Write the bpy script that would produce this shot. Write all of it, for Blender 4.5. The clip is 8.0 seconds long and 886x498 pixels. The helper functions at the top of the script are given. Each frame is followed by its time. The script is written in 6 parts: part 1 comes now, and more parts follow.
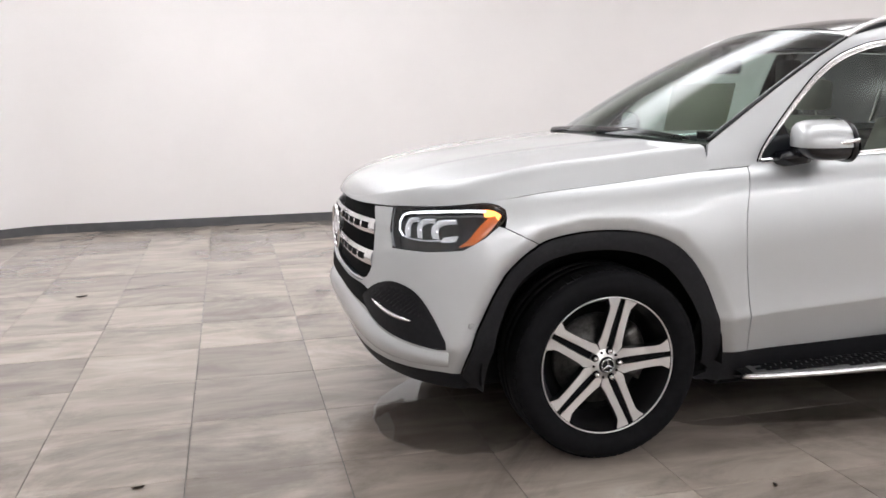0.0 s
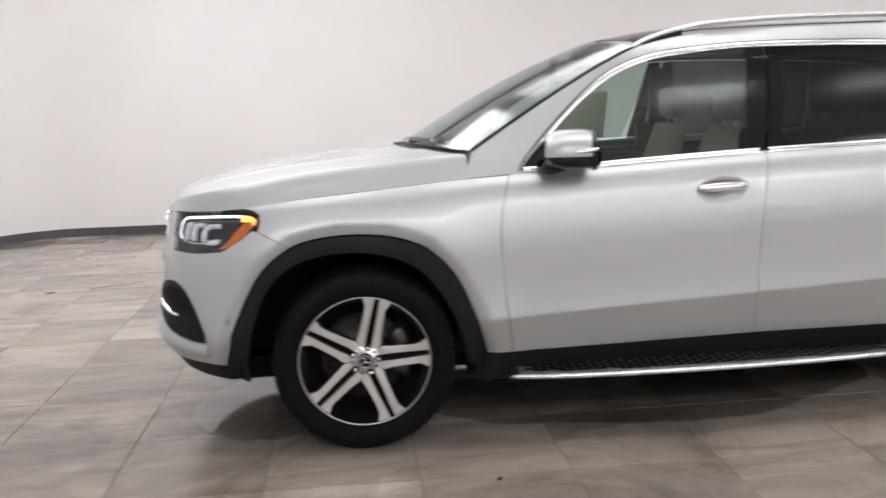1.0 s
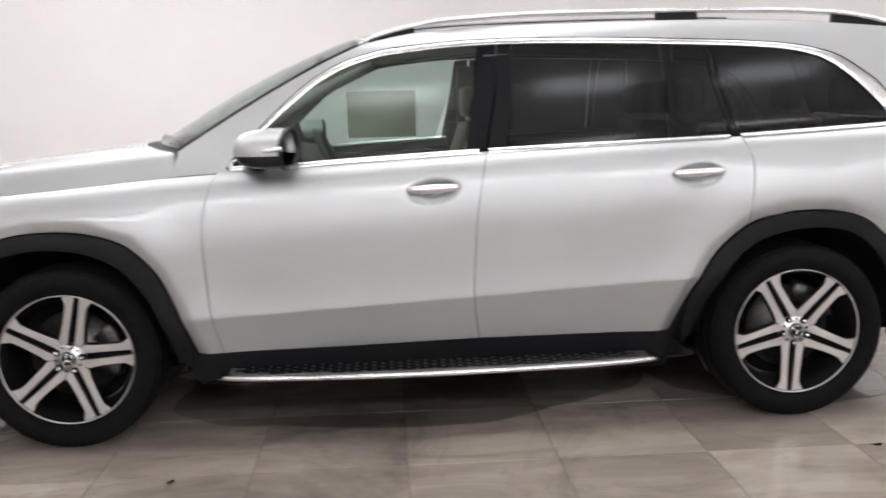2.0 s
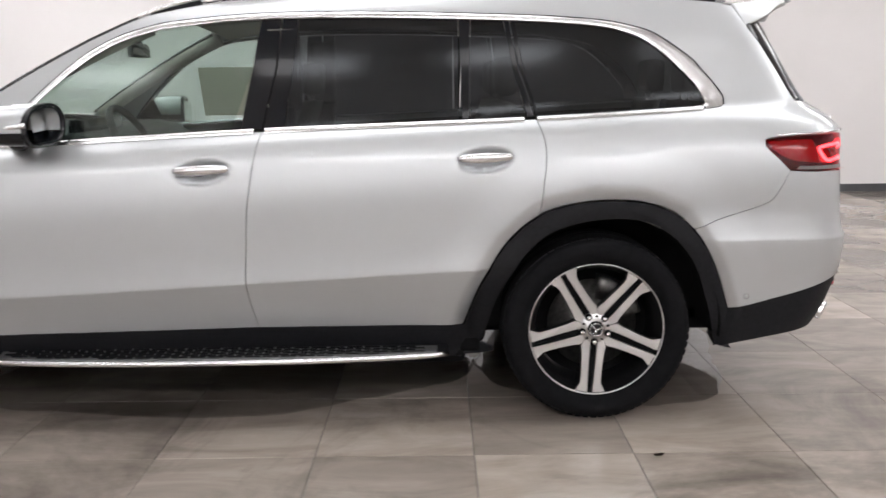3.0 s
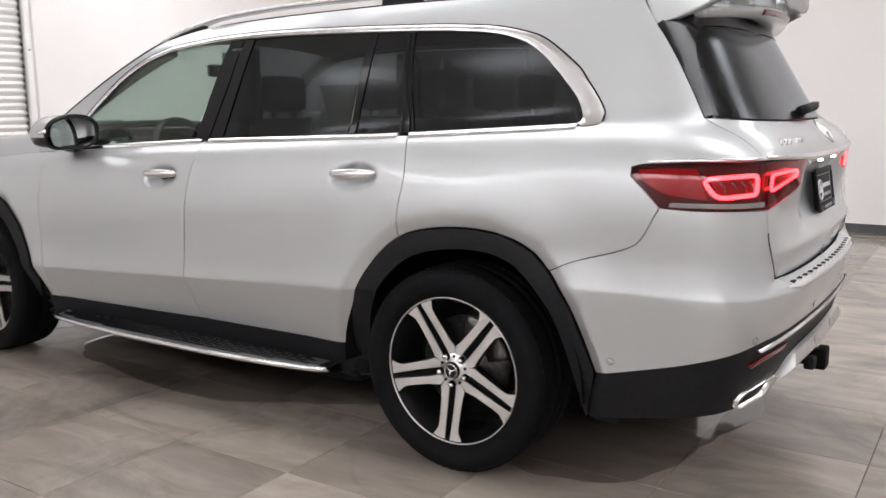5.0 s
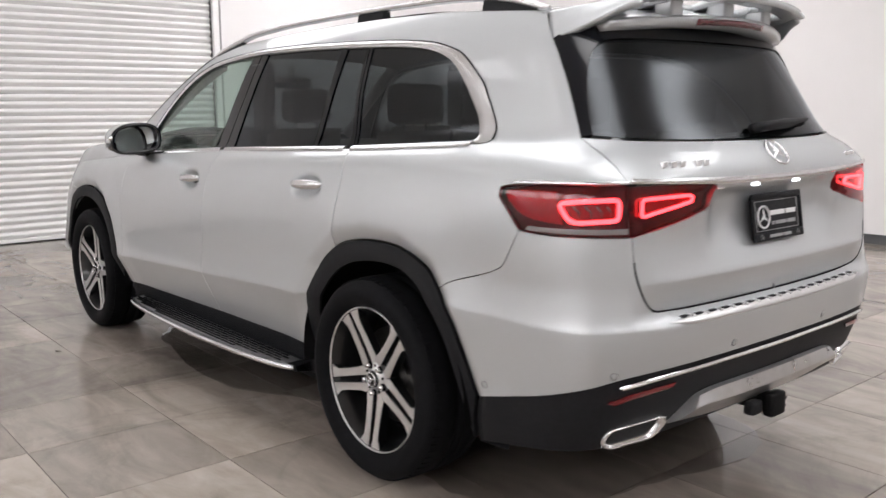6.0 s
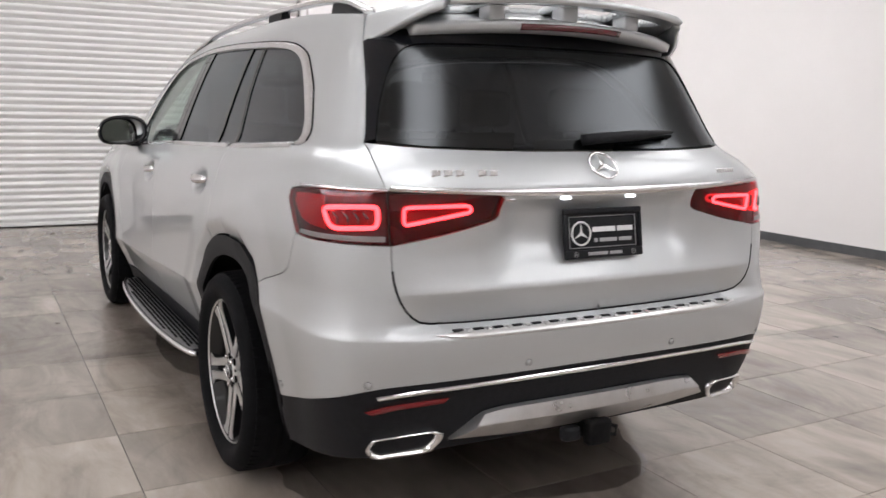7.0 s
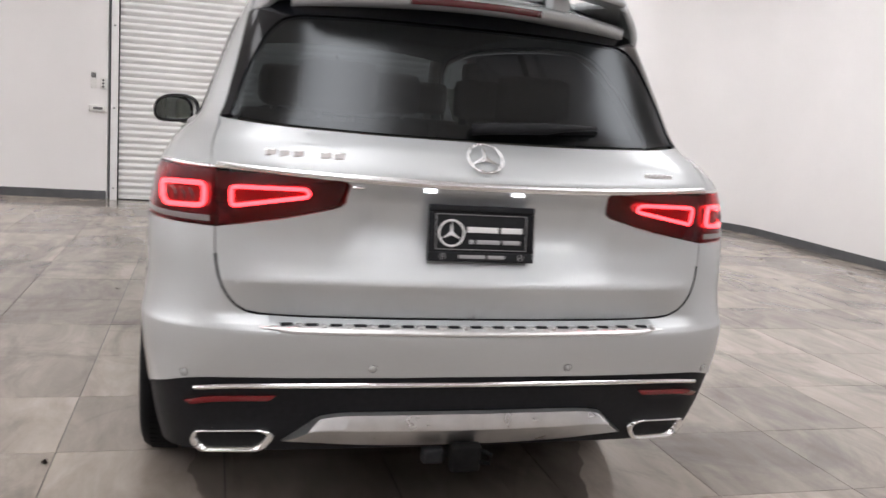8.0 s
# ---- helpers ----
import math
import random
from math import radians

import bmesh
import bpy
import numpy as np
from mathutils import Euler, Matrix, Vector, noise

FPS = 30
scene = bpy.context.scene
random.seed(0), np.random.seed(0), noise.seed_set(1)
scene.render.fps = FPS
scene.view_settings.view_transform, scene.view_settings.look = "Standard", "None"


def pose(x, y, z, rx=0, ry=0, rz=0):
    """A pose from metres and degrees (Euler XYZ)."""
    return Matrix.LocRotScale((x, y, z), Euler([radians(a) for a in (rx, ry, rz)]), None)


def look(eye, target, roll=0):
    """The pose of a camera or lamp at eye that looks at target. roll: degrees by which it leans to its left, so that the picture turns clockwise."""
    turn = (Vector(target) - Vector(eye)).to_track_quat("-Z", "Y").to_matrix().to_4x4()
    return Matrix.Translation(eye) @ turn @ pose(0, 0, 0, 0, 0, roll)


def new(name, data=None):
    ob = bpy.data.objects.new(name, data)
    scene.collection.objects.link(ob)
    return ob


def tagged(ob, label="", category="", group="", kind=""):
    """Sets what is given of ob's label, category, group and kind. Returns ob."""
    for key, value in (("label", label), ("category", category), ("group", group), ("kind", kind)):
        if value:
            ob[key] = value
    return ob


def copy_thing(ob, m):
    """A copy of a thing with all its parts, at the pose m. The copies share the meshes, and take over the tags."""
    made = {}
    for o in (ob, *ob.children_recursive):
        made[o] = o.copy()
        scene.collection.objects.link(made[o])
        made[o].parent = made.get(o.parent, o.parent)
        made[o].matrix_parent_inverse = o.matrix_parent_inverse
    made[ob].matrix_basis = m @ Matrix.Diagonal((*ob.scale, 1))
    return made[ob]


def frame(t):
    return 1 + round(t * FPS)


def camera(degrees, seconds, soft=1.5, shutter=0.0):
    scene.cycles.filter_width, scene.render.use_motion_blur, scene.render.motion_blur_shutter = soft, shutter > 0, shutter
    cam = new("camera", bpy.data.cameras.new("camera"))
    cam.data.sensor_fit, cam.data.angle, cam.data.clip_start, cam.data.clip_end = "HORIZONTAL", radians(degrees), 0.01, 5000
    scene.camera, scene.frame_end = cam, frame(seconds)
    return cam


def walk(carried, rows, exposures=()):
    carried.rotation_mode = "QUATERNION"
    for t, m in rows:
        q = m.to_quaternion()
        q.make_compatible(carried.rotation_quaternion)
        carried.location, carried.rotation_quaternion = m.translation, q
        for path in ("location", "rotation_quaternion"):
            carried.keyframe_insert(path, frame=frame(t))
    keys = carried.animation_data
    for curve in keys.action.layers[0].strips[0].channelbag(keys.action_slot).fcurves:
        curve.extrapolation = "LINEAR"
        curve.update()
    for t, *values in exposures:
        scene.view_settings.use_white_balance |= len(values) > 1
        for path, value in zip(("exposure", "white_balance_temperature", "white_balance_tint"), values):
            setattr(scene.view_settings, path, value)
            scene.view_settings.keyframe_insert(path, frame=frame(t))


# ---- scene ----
cam = camera(54.7, 8.0, shutter=0.4)
PATH = [
    (0, (-1.399, -3.904, 1.442), (-0.926, -1.993, 1.09), -0.9),
    (0.2, (-1.191, -4.006, 1.453), (-0.814, -2.076, 1.099), -1.4),
    (0.5, (-0.814, -4.172, 1.412), (-0.504, -2.222, 1.09), -1.3),
    (0.8, (-0.374, -4.330, 1.431), (-0.111, -2.375, 1.102), -1.5),
    (1, (-0.031, -4.408, 1.442), (0.179, -2.447, 1.11), -1.7),
    (1.2, (0.256, -4.425, 1.448), (0.445, -2.465, 1.105), -1.8),
    (1.5, (0.712, -4.424, 1.422), (0.855, -2.457, 1.089), -1.5),
    (2, (1.366, -4.466, 1.414), (1.487, -2.498, 1.077), -1.3),
    (2.2, (1.626, -4.444, 1.394), (1.727, -2.476, 1.048), -1.3),
    (3.3, (2.844, -4.238, 1.393), (2.737, -2.278, 1.006), -0.1),
    (3.5, (3.107, -4.179, 1.362), (2.869, -2.217, 1.053), 0.1),
    (4, (3.712, -3.971, 1.296), (3.118, -2.067, 1.149), 1.0),
    (4.3, (4.031, -3.823, 1.306), (3.249, -1.991, 1.133), 1.1),
    (4.5, (4.261, -3.716, 1.344), (3.375, -1.937, 1.117), 0.2),
    (4.7, (4.477, -3.627, 1.349), (3.522, -1.893, 1.059), -0.3),
    (5.8, (5.539, -2.863, 1.361), (4.078, -1.534, 1.043), -0.6),
    (6, (5.696, -2.699, 1.388), (4.179, -1.434, 1.068), -0.4),
    (6.5, (6.05, -2.25, 1.414), (4.416, -1.144, 1.085), -0.5),
    (7, (6.331, -1.75, 1.405), (4.605, -0.793, 1.084), 1.3),
    (7.5, (6.435, -1.269, 1.376), (4.592, -0.564, 1.048), 5.6),
    (8, (6.49, -0.74, 1.378), (4.59, -0.21, 1.05), 4.4),
]
walk(cam, [(t, look(eye, target, roll)) for t, eye, target, roll in PATH],
     [(0, 0.14), (0.5, -0.04), (1.0, -0.02), (2.0, 0.08), (3.5, 0.12), (4.0, 0.23), (4.5, 0.10), (5.8, 0.06), (6.5, 0.03), (7, 0.0), (8, 0.04)])
# ---- light: a closed white bay under rows of ceiling panels ----
scene.world = bpy.data.worlds.new("world")
scene.world.use_nodes = True
scene.world.node_tree.nodes["Background"].inputs[0].default_value = (0.9, 0.95, 1.0, 1)
scene.world.node_tree.nodes["Background"].inputs[1].default_value = 0.05
CEILING_Z = 4.3
# the row by the south wall is added unseen, to fill the car's near side
PANELS = [(x, y) for x in (-1.6, 1.9, 5.4, 8.9) for y in (-7.75, -0.6, 3.3)]
# the glowing diffusers of the panels are the only lights; this sets how strong they are
LAMPS = 1.98
# ---- materials ----
def mat(name, colour, rough=0.5, metal=0.0, coat=0.0, spec=0.5, emit=0.0, glow=None, coat_rough=0.03):
    m = bpy.data.materials.new(name)
    m.use_nodes = True
    b = m.node_tree.nodes["Principled BSDF"]
    b.inputs["Base Color"].default_value = (*colour, 1)
    b.inputs["Roughness"].default_value, b.inputs["Metallic"].default_value = rough, metal
    b.inputs["Coat Weight"].default_value, b.inputs["Coat Roughness"].default_value = coat, coat_rough
    b.inputs["Specular IOR Level"].default_value = spec
    if emit:
        b.inputs["Emission Color"].default_value, b.inputs["Emission Strength"].default_value = (*(glow or colour), 1), emit
    return m


def node(m, kind, **inputs):
    n = m.node_tree.nodes.new(kind)
    for key, value in inputs.items():
        n.inputs[key.replace("_", " ")].default_value = value
    return n


def link(m, a, b):
    m.node_tree.links.new(a, b)


def bsdf(m):
    return m.node_tree.nodes["Principled BSDF"]


def grain(m, scale, low, high, bump=0.0, rough=None, detail=6.0, stretch=(1, 1, 1), fine=None):
    """Lets noise vary the colour between low and high, the roughness, and the relief."""
    co = node(m, "ShaderNodeTexCoord")
    mp = node(m, "ShaderNodeMapping")
    mp.inputs["Scale"].default_value = stretch
    link(m, co.outputs["Object"], mp.inputs["Vector"])
    n = node(m, "ShaderNodeTexNoise", Scale=scale, Detail=detail, Roughness=0.6)
    link(m, mp.outputs[0], n.inputs["Vector"])
    ramp = node(m, "ShaderNodeValToRGB")
    ramp.color_ramp.elements[0].position, ramp.color_ramp.elements[1].position = 0.32, 0.68
    ramp.color_ramp.elements[0].color, ramp.color_ramp.elements[1].color = (*low, 1), (*high, 1)
    link(m, n.outputs["Fac"], ramp.inputs["Fac"])
    link(m, ramp.outputs["Color"], bsdf(m).inputs["Base Color"])
    if rough:
        mr = node(m, "ShaderNodeMapRange")
        mr.inputs["To Min"].default_value, mr.inputs["To Max"].default_value = rough
        link(m, n.outputs["Fac"], mr.inputs["Value"])
        link(m, mr.outputs[0], bsdf(m).inputs["Roughness"])
    if bump:
        f = node(m, "ShaderNodeTexNoise", Scale=fine or scale * 8, Detail=4.0)
        link(m, co.outputs["Object"], f.inputs["Vector"])
        bp = node(m, "ShaderNodeBump", Strength=bump, Distance=0.002)
        link(m, f.outputs["Fac"], bp.inputs["Height"])
        link(m, bp.outputs["Normal"], bsdf(m).inputs["Normal"])
    return m


def glass(name, tint, gloss=0.02, least=0.05, shade=(0.95, 0.97, 1.0)):
    """Tinted clear glass that shines more the more it is seen along its face."""
    m = bpy.data.materials.new(name)
    m.use_nodes = True
    t = m.node_tree
    t.nodes.remove(bsdf(m))
    clear, shine, mix, lw, power, range_ = (t.nodes.new(k) for k in ("ShaderNodeBsdfTransparent", "ShaderNodeBsdfGlossy", "ShaderNodeMixShader", "ShaderNodeLayerWeight", "ShaderNodeMath", "ShaderNodeMapRange"))
    clear.inputs["Color"].default_value = (*tint, 1)
    shine.inputs["Roughness"].default_value, shine.inputs["Color"].default_value = gloss, (*shade, 1)
    lw.inputs["Blend"].default_value = 0.5
    power.operation, power.inputs[1].default_value = "POWER", 5.0
    range_.inputs["To Min"].default_value, range_.inputs["To Max"].default_value = least, 1.0
    link(m, lw.outputs["Facing"], power.inputs[0])
    link(m, power.outputs[0], range_.inputs["Value"])
    link(m, range_.outputs[0], mix.inputs[0])
    link(m, clear.outputs[0], mix.inputs[1])
    link(m, shine.outputs[0], mix.inputs[2])
    link(m, mix.outputs[0], t.nodes["Material Output"].inputs["Surface"])
    return m


PAINT = grain(mat("silver_paint", (0.56, 0.57, 0.575), 0.42, 0.62, 1.0, coat_rough=0.02), 900, (0.485, 0.505, 0.518), (0.572, 0.592, 0.606), rough=(0.40, 0.48), detail=1.0)
bsdf(PAINT).inputs["Coat IOR"].default_value = 1.38
PLASTIC = grain(mat("black_plastic", (0.018, 0.018, 0.02), 0.55, spec=0.18), 60, (0.0085, 0.009, 0.0108), (0.0145, 0.015, 0.0175), 0.25, (0.48, 0.62), fine=900)
GLOSSBLACK = mat("gloss_black", (0.004, 0.0048, 0.0075), 0.14, 0, 0.3, spec=0.35)
LINER = grain(mat("black_liner", (0.008, 0.008, 0.008), 0.9, spec=0.1), 20, (0.0055, 0.0055, 0.0062), (0.0095, 0.0095, 0.0105))
CHROME = mat("chrome", (0.86, 0.86, 0.87), 0.12, 1.0)
SATIN = grain(mat("satin_aluminium", (0.78, 0.78, 0.79), 0.24, 1.0), 6, (0.75, 0.75, 0.76), (0.80, 0.80, 0.81), rough=(0.22, 0.27))
ALLOY = grain(mat("machined_alloy", (0.70, 0.70, 0.70), 0.3, 0.95), 10, (0.66, 0.66, 0.66), (0.74, 0.74, 0.74), rough=(0.26, 0.34))
DARKALLOY = mat("black_alloy", (0.006, 0.006, 0.007), 0.3, 0.0, 0.4)
RUBBER = grain(mat("tyre_rubber", (0.018, 0.018, 0.018), 0.75, spec=0.10), 30, (0.0045, 0.0047, 0.0056), (0.0085, 0.0086, 0.0100), 0.3, (0.66, 0.85), fine=400)
STEEL = grain(mat("brake_steel", (0.42, 0.41, 0.40), 0.4, 0.9), 50, (0.07, 0.068, 0.066), (0.15, 0.147, 0.143), rough=(0.3, 0.5))
IRON = grain(mat("hitch_iron", (0.03, 0.03, 0.03), 0.7, 0.0, spec=0.08), 40, (0.005, 0.005, 0.0055), (0.011, 0.0105, 0.0105), 0.3)
CLEAR = glass("green_glass", (0.60, 0.69, 0.655), 0.14, 0.105, (0.92, 1.0, 0.97))
PRIVACY = glass("privacy_glass", (0.080, 0.085, 0.093), 0.15, 0.056, (0.90, 0.95, 1.0))
REARGLASS = glass("rear_privacy_glass", (0.075, 0.08, 0.09), 0.19, 0.055, (0.90, 0.95, 1.0))
SCREEN = glass("windscreen_glass", (0.60, 0.69, 0.65), 0.12, 0.05)
LENS = glass("clear_lens", (0.92, 0.92, 0.93))
REDLENS = glass("red_lens", (0.76, 0.10, 0.11), 0.02, 0.03)
RED = mat("red_reflector", (0.16, 0.004, 0.008), 0.25, 0, 0.6)
DEEPRED = mat("dark_red_housing", (0.030, 0.0015, 0.004), 0.22, 0, 0.6)
MAROON = mat("unlit_brake_lamp", (0.10, 0.008, 0.014), 0.25, 0, 0.8)
REDGLOW = mat("red_led", (0.9, 0.03, 0.04), 0.4, emit=12.5, glow=(1.0, 0.22, 0.25))
REDDIM = mat("dim_red_led", (0.12, 0.003, 0.006), 0.3, 0, 0.6, emit=0.14, glow=(0.9, 0.014, 0.035))
REDFIELD = mat("lit_red_field", (0.15, 0.004, 0.008), 0.3, 0, 0.6, emit=0.17, glow=(0.9, 0.014, 0.04))
CRYSTAL = mat("clear_lamp_block", (0.62, 0.63, 0.66), 0.16, 0.75, 1.0, emit=0.22, glow=(0.86, 0.92, 1.0))
WHITEGLOW = mat("white_led", (0.9, 0.9, 0.92), 0.4, emit=2.0, glow=(0.92, 0.95, 1.0))
PLATEGLOW = mat("plate_lamp", (0.9, 0.9, 0.92), 0.4, emit=6.0, glow=(0.9, 0.92, 1.0))
AMBER = mat("amber_reflector", (0.72, 0.16, 0.02), 0.3, 0, 0.8)
AMBERGLOW = mat("amber_lamp", (0.9, 0.35, 0.08), 0.4, emit=3.0, glow=(1.0, 0.35, 0.08))
MIRROR = mat("mirror_glass", (0.8, 0.82, 0.82), 0.02, 1.0)
CREAM = grain(mat("cream_leather", (0.55, 0.50, 0.42), 0.5), 25, (0.19, 0.18, 0.15), (0.26, 0.245, 0.205), 0.3, fine=500)
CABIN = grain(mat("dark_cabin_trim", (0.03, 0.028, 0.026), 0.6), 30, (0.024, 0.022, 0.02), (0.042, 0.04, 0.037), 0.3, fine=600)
PALETRIM = grain(mat("pale_headliner", (0.50, 0.48, 0.44), 0.9), 60, (0.46, 0.44, 0.40), (0.54, 0.52, 0.48), 0.2, fine=700)
PAPER = mat("sticker_paper", (0.30, 0.30, 0.27), 0.7)
through_paper, paper_mix = node(PAPER, "ShaderNodeBsdfTranslucent"), node(PAPER, "ShaderNodeMixShader")
through_paper.inputs["Color"].default_value, paper_mix.inputs[0].default_value = (0.72, 0.72, 0.64, 1), 0.70
link(PAPER, bsdf(PAPER).outputs[0], paper_mix.inputs[1])
link(PAPER, through_paper.outputs[0], paper_mix.inputs[2])
link(PAPER, paper_mix.outputs[0], PAPER.node_tree.nodes["Material Output"].inputs["Surface"])
STEPMETAL = grain(mat("brushed_step_metal", (0.66, 0.66, 0.665), 0.32, 0.95), 20, (0.70, 0.70, 0.705), (0.78, 0.78, 0.785), rough=(0.28, 0.36), stretch=(1, 6, 1))
WHITEMARK = mat("white_lettering", (0.75, 0.75, 0.76), 0.4)
GREYMARK = mat("grey_lettering", (0.34, 0.34, 0.35), 0.4)
WALLPAINT = grain(mat("white_wall_paint", (0.80, 0.775, 0.765), 0.65), 0.7, (0.77, 0.75, 0.748), (0.815, 0.795, 0.793), 0.12, (0.55, 0.7), fine=120)
SOUTHPAINT = grain(mat("south_wall_paint", (0.76, 0.745, 0.74), 0.65), 0.7, (0.73, 0.715, 0.71), (0.79, 0.775, 0.77), 0.12, (0.55, 0.7), fine=120)
CEILPAINT = grain(mat("ceiling_paint", (0.72, 0.71, 0.70), 0.8), 2.0, (0.69, 0.68, 0.67), (0.75, 0.74, 0.73), 0.1)
COVE = grain(mat("grey_cove_base", (0.075, 0.077, 0.082), 0.45), 8, (0.066, 0.068, 0.073), (0.09, 0.092, 0.098), 0.1)
DOORPAINT = grain(mat("white_door_steel", (0.80, 0.80, 0.795), 0.42), 3, (0.76, 0.755, 0.75), (0.83, 0.83, 0.825), 0.08, (0.36, 0.5))
FRAMEPAINT = grain(mat("white_frame_steel", (0.78, 0.775, 0.77), 0.4), 5, (0.74, 0.735, 0.73), (0.81, 0.805, 0.80))
DARKGAP = mat("dark_gap", (0.02, 0.02, 0.02), 0.9)
def diffuser(name, low, high):
    """A lit panel: the tubes behind it make it brightest along its middle."""
    m = mat(name, (0.9, 0.9, 0.9), 0.5, emit=4.0, glow=(0.985, 0.975, 0.995))
    co, mp, gr, mr = node(m, "ShaderNodeTexCoord"), node(m, "ShaderNodeMapping"), node(m, "ShaderNodeTexGradient"), node(m, "ShaderNodeMapRange")
    mp.inputs["Scale"].default_value = (0.58, 1.15, 1.0)
    gr.gradient_type = "SPHERICAL"
    link(m, co.outputs["Object"], mp.inputs["Vector"])
    link(m, mp.outputs[0], gr.inputs["Vector"])
    mr.inputs["To Min"].default_value, mr.inputs["To Max"].default_value = low, high
    link(m, gr.outputs["Fac"], mr.inputs["Value"])
    link(m, mr.outputs[0], bsdf(m).inputs["Emission Strength"])
    return m


SOFT_DIFFUSER, SIDE_FILL_DIFFUSER = diffuser("soft_lamp_diffuser", 1.3 * LAMPS, 2.6 * LAMPS), diffuser("side_lamp_diffuser", 3.2 * LAMPS, 5.2 * LAMPS)
DIFFUSER, BRIGHT_DIFFUSER = diffuser("lamp_diffuser", 1.4 * LAMPS, 2.8 * LAMPS), diffuser("bright_lamp_diffuser", 3.7 * LAMPS, 7.4 * LAMPS)
SMALL_DIFFUSER = diffuser("small_lamp_diffuser", 1.15 * LAMPS, 1.5 * LAMPS)
TAIL_DIFFUSER = diffuser("tail_lamp_diffuser", 2.5 * LAMPS, 3.0 * LAMPS)
WHITEPLASTIC = grain(mat("white_plastic", (0.74, 0.73, 0.71), 0.4), 30, (0.71, 0.70, 0.68), (0.77, 0.76, 0.74))
PALEGREY = mat("pale_lamp_plastic", (0.20, 0.17, 0.17), 0.3, 0, 0.5)
TREADMETAL = grain(mat("grey_tread_metal", (0.30, 0.30, 0.305), 0.42, 0.85), 30, (0.25, 0.25, 0.255), (0.34, 0.34, 0.345), rough=(0.36, 0.5))
SKIDMETAL = grain(mat("silver_skid_metal", (0.60, 0.60, 0.605), 0.28, 0.9), 14, (0.55, 0.55, 0.555), (0.64, 0.64, 0.645), rough=(0.24, 0.34))
# water whose dark tint also stands in for shade under the car
SHADED_WATER = glass("water_film", (0.74, 0.735, 0.73), 0.05, 0.03)
GREYPLASTIC = mat("grey_plastic", (0.12, 0.12, 0.12), 0.5)
LEAF = grain(mat("dry_leaf", (0.10, 0.06, 0.035), 0.8), 60, (0.06, 0.038, 0.022), (0.14, 0.085, 0.05))
GROUT = grain(mat("grout", (0.14, 0.13, 0.125), 0.9), 40, (0.09, 0.085, 0.08), (0.14, 0.13, 0.12))


def tile_material():
    m = mat("grey_stone_tile", (0.36, 0.34, 0.32), 0.3, spec=0.65)
    co, info = node(m, "ShaderNodeTexCoord"), node(m, "ShaderNodeObjectInfo")
    geo = node(m, "ShaderNodeNewGeometry")
    add = node(m, "ShaderNodeVectorMath")
    add.operation = "ADD"
    mul = node(m, "ShaderNodeVectorMath")
    mul.operation = "SCALE"
    mul.inputs[3].default_value = 37.0
    both = node(m, "ShaderNodeMath")
    both.operation = "ADD"
    link(m, info.outputs["Random"], both.inputs[0])
    link(m, geo.outputs["Random Per Island"], both.inputs[1])
    link(m, both.outputs[0], mul.inputs[0])
    link(m, geo.outputs["Position"], add.inputs[0])
    link(m, mul.outputs[0], add.inputs[1])
    mp = node(m, "ShaderNodeMapping")
    mp.inputs["Scale"].default_value = (1.0, 3.2, 1.0)
    link(m, add.outputs[0], mp.inputs["Vector"])
    veins = node(m, "ShaderNodeTexNoise", Scale=1.7, Detail=9.0, Roughness=0.62, Distortion=0.6)
    link(m, mp.outputs[0], veins.inputs["Vector"])
    ramp = node(m, "ShaderNodeValToRGB")
    e = ramp.color_ramp.elements
    e[0].position, e[1].position = 0.28, 0.74
    e[0].color, e[1].color = (0.232, 0.198, 0.170, 1), (0.428, 0.375, 0.328, 1)
    link(m, veins.outputs["Fac"], ramp.inputs["Fac"])
    shade = node(m, "ShaderNodeMapRange")
    shade.inputs["To Min"].default_value, shade.inputs["To Max"].default_value = 0.80, 1.16
    wrap = node(m, "ShaderNodeMath")
    wrap.operation = "FRACT"
    link(m, both.outputs[0], wrap.inputs[0])
    link(m, wrap.outputs[0], shade.inputs["Value"])
    tint = node(m, "ShaderNodeVectorMath")
    tint.operation = "SCALE"
    link(m, ramp.outputs["Color"], tint.inputs[0])
    link(m, shade.outputs[0], tint.inputs[3])
    link(m, tint.outputs[0], bsdf(m).inputs["Base Color"])
    wet = node(m, "ShaderNodeTexNoise", Scale=1.3, Detail=5.0)
    link(m, geo.outputs["Position"], wet.inputs["Vector"])
    damp = node(m, "ShaderNodeTexNoise", Scale=0.9, Detail=8.0, Roughness=0.68, Distortion=0.8)
    link(m, geo.outputs["Position"], damp.inputs["Vector"])
    stain = node(m, "ShaderNodeMapRange")
    stain.inputs["From Min"].default_value, stain.inputs["From Max"].default_value = 0.37, 0.52
    stain.inputs["To Min"].default_value, stain.inputs["To Max"].default_value = 0.62, 1.0
    link(m, damp.outputs["Fac"], stain.inputs["Value"])
    stained = node(m, "ShaderNodeVectorMath")
    stained.operation = "SCALE"
    link(m, tint.outputs[0], stained.inputs[0])
    link(m, stain.outputs[0], stained.inputs[3])
    link(m, stained.outputs[0], bsdf(m).inputs["Base Color"])
    mr = node(m, "ShaderNodeMapRange")
    mr.inputs["From Min"].default_value, mr.inputs["From Max"].default_value = 0.35, 0.65
    mr.inputs["To Min"].default_value, mr.inputs["To Max"].default_value = 0.10, 0.24
    link(m, wet.outputs["Fac"], mr.inputs["Value"])
    link(m, mr.outputs[0], bsdf(m).inputs["Roughness"])
    fine = node(m, "ShaderNodeTexNoise", Scale=90.0, Detail=4.0)
    link(m, geo.outputs["Position"], fine.inputs["Vector"])
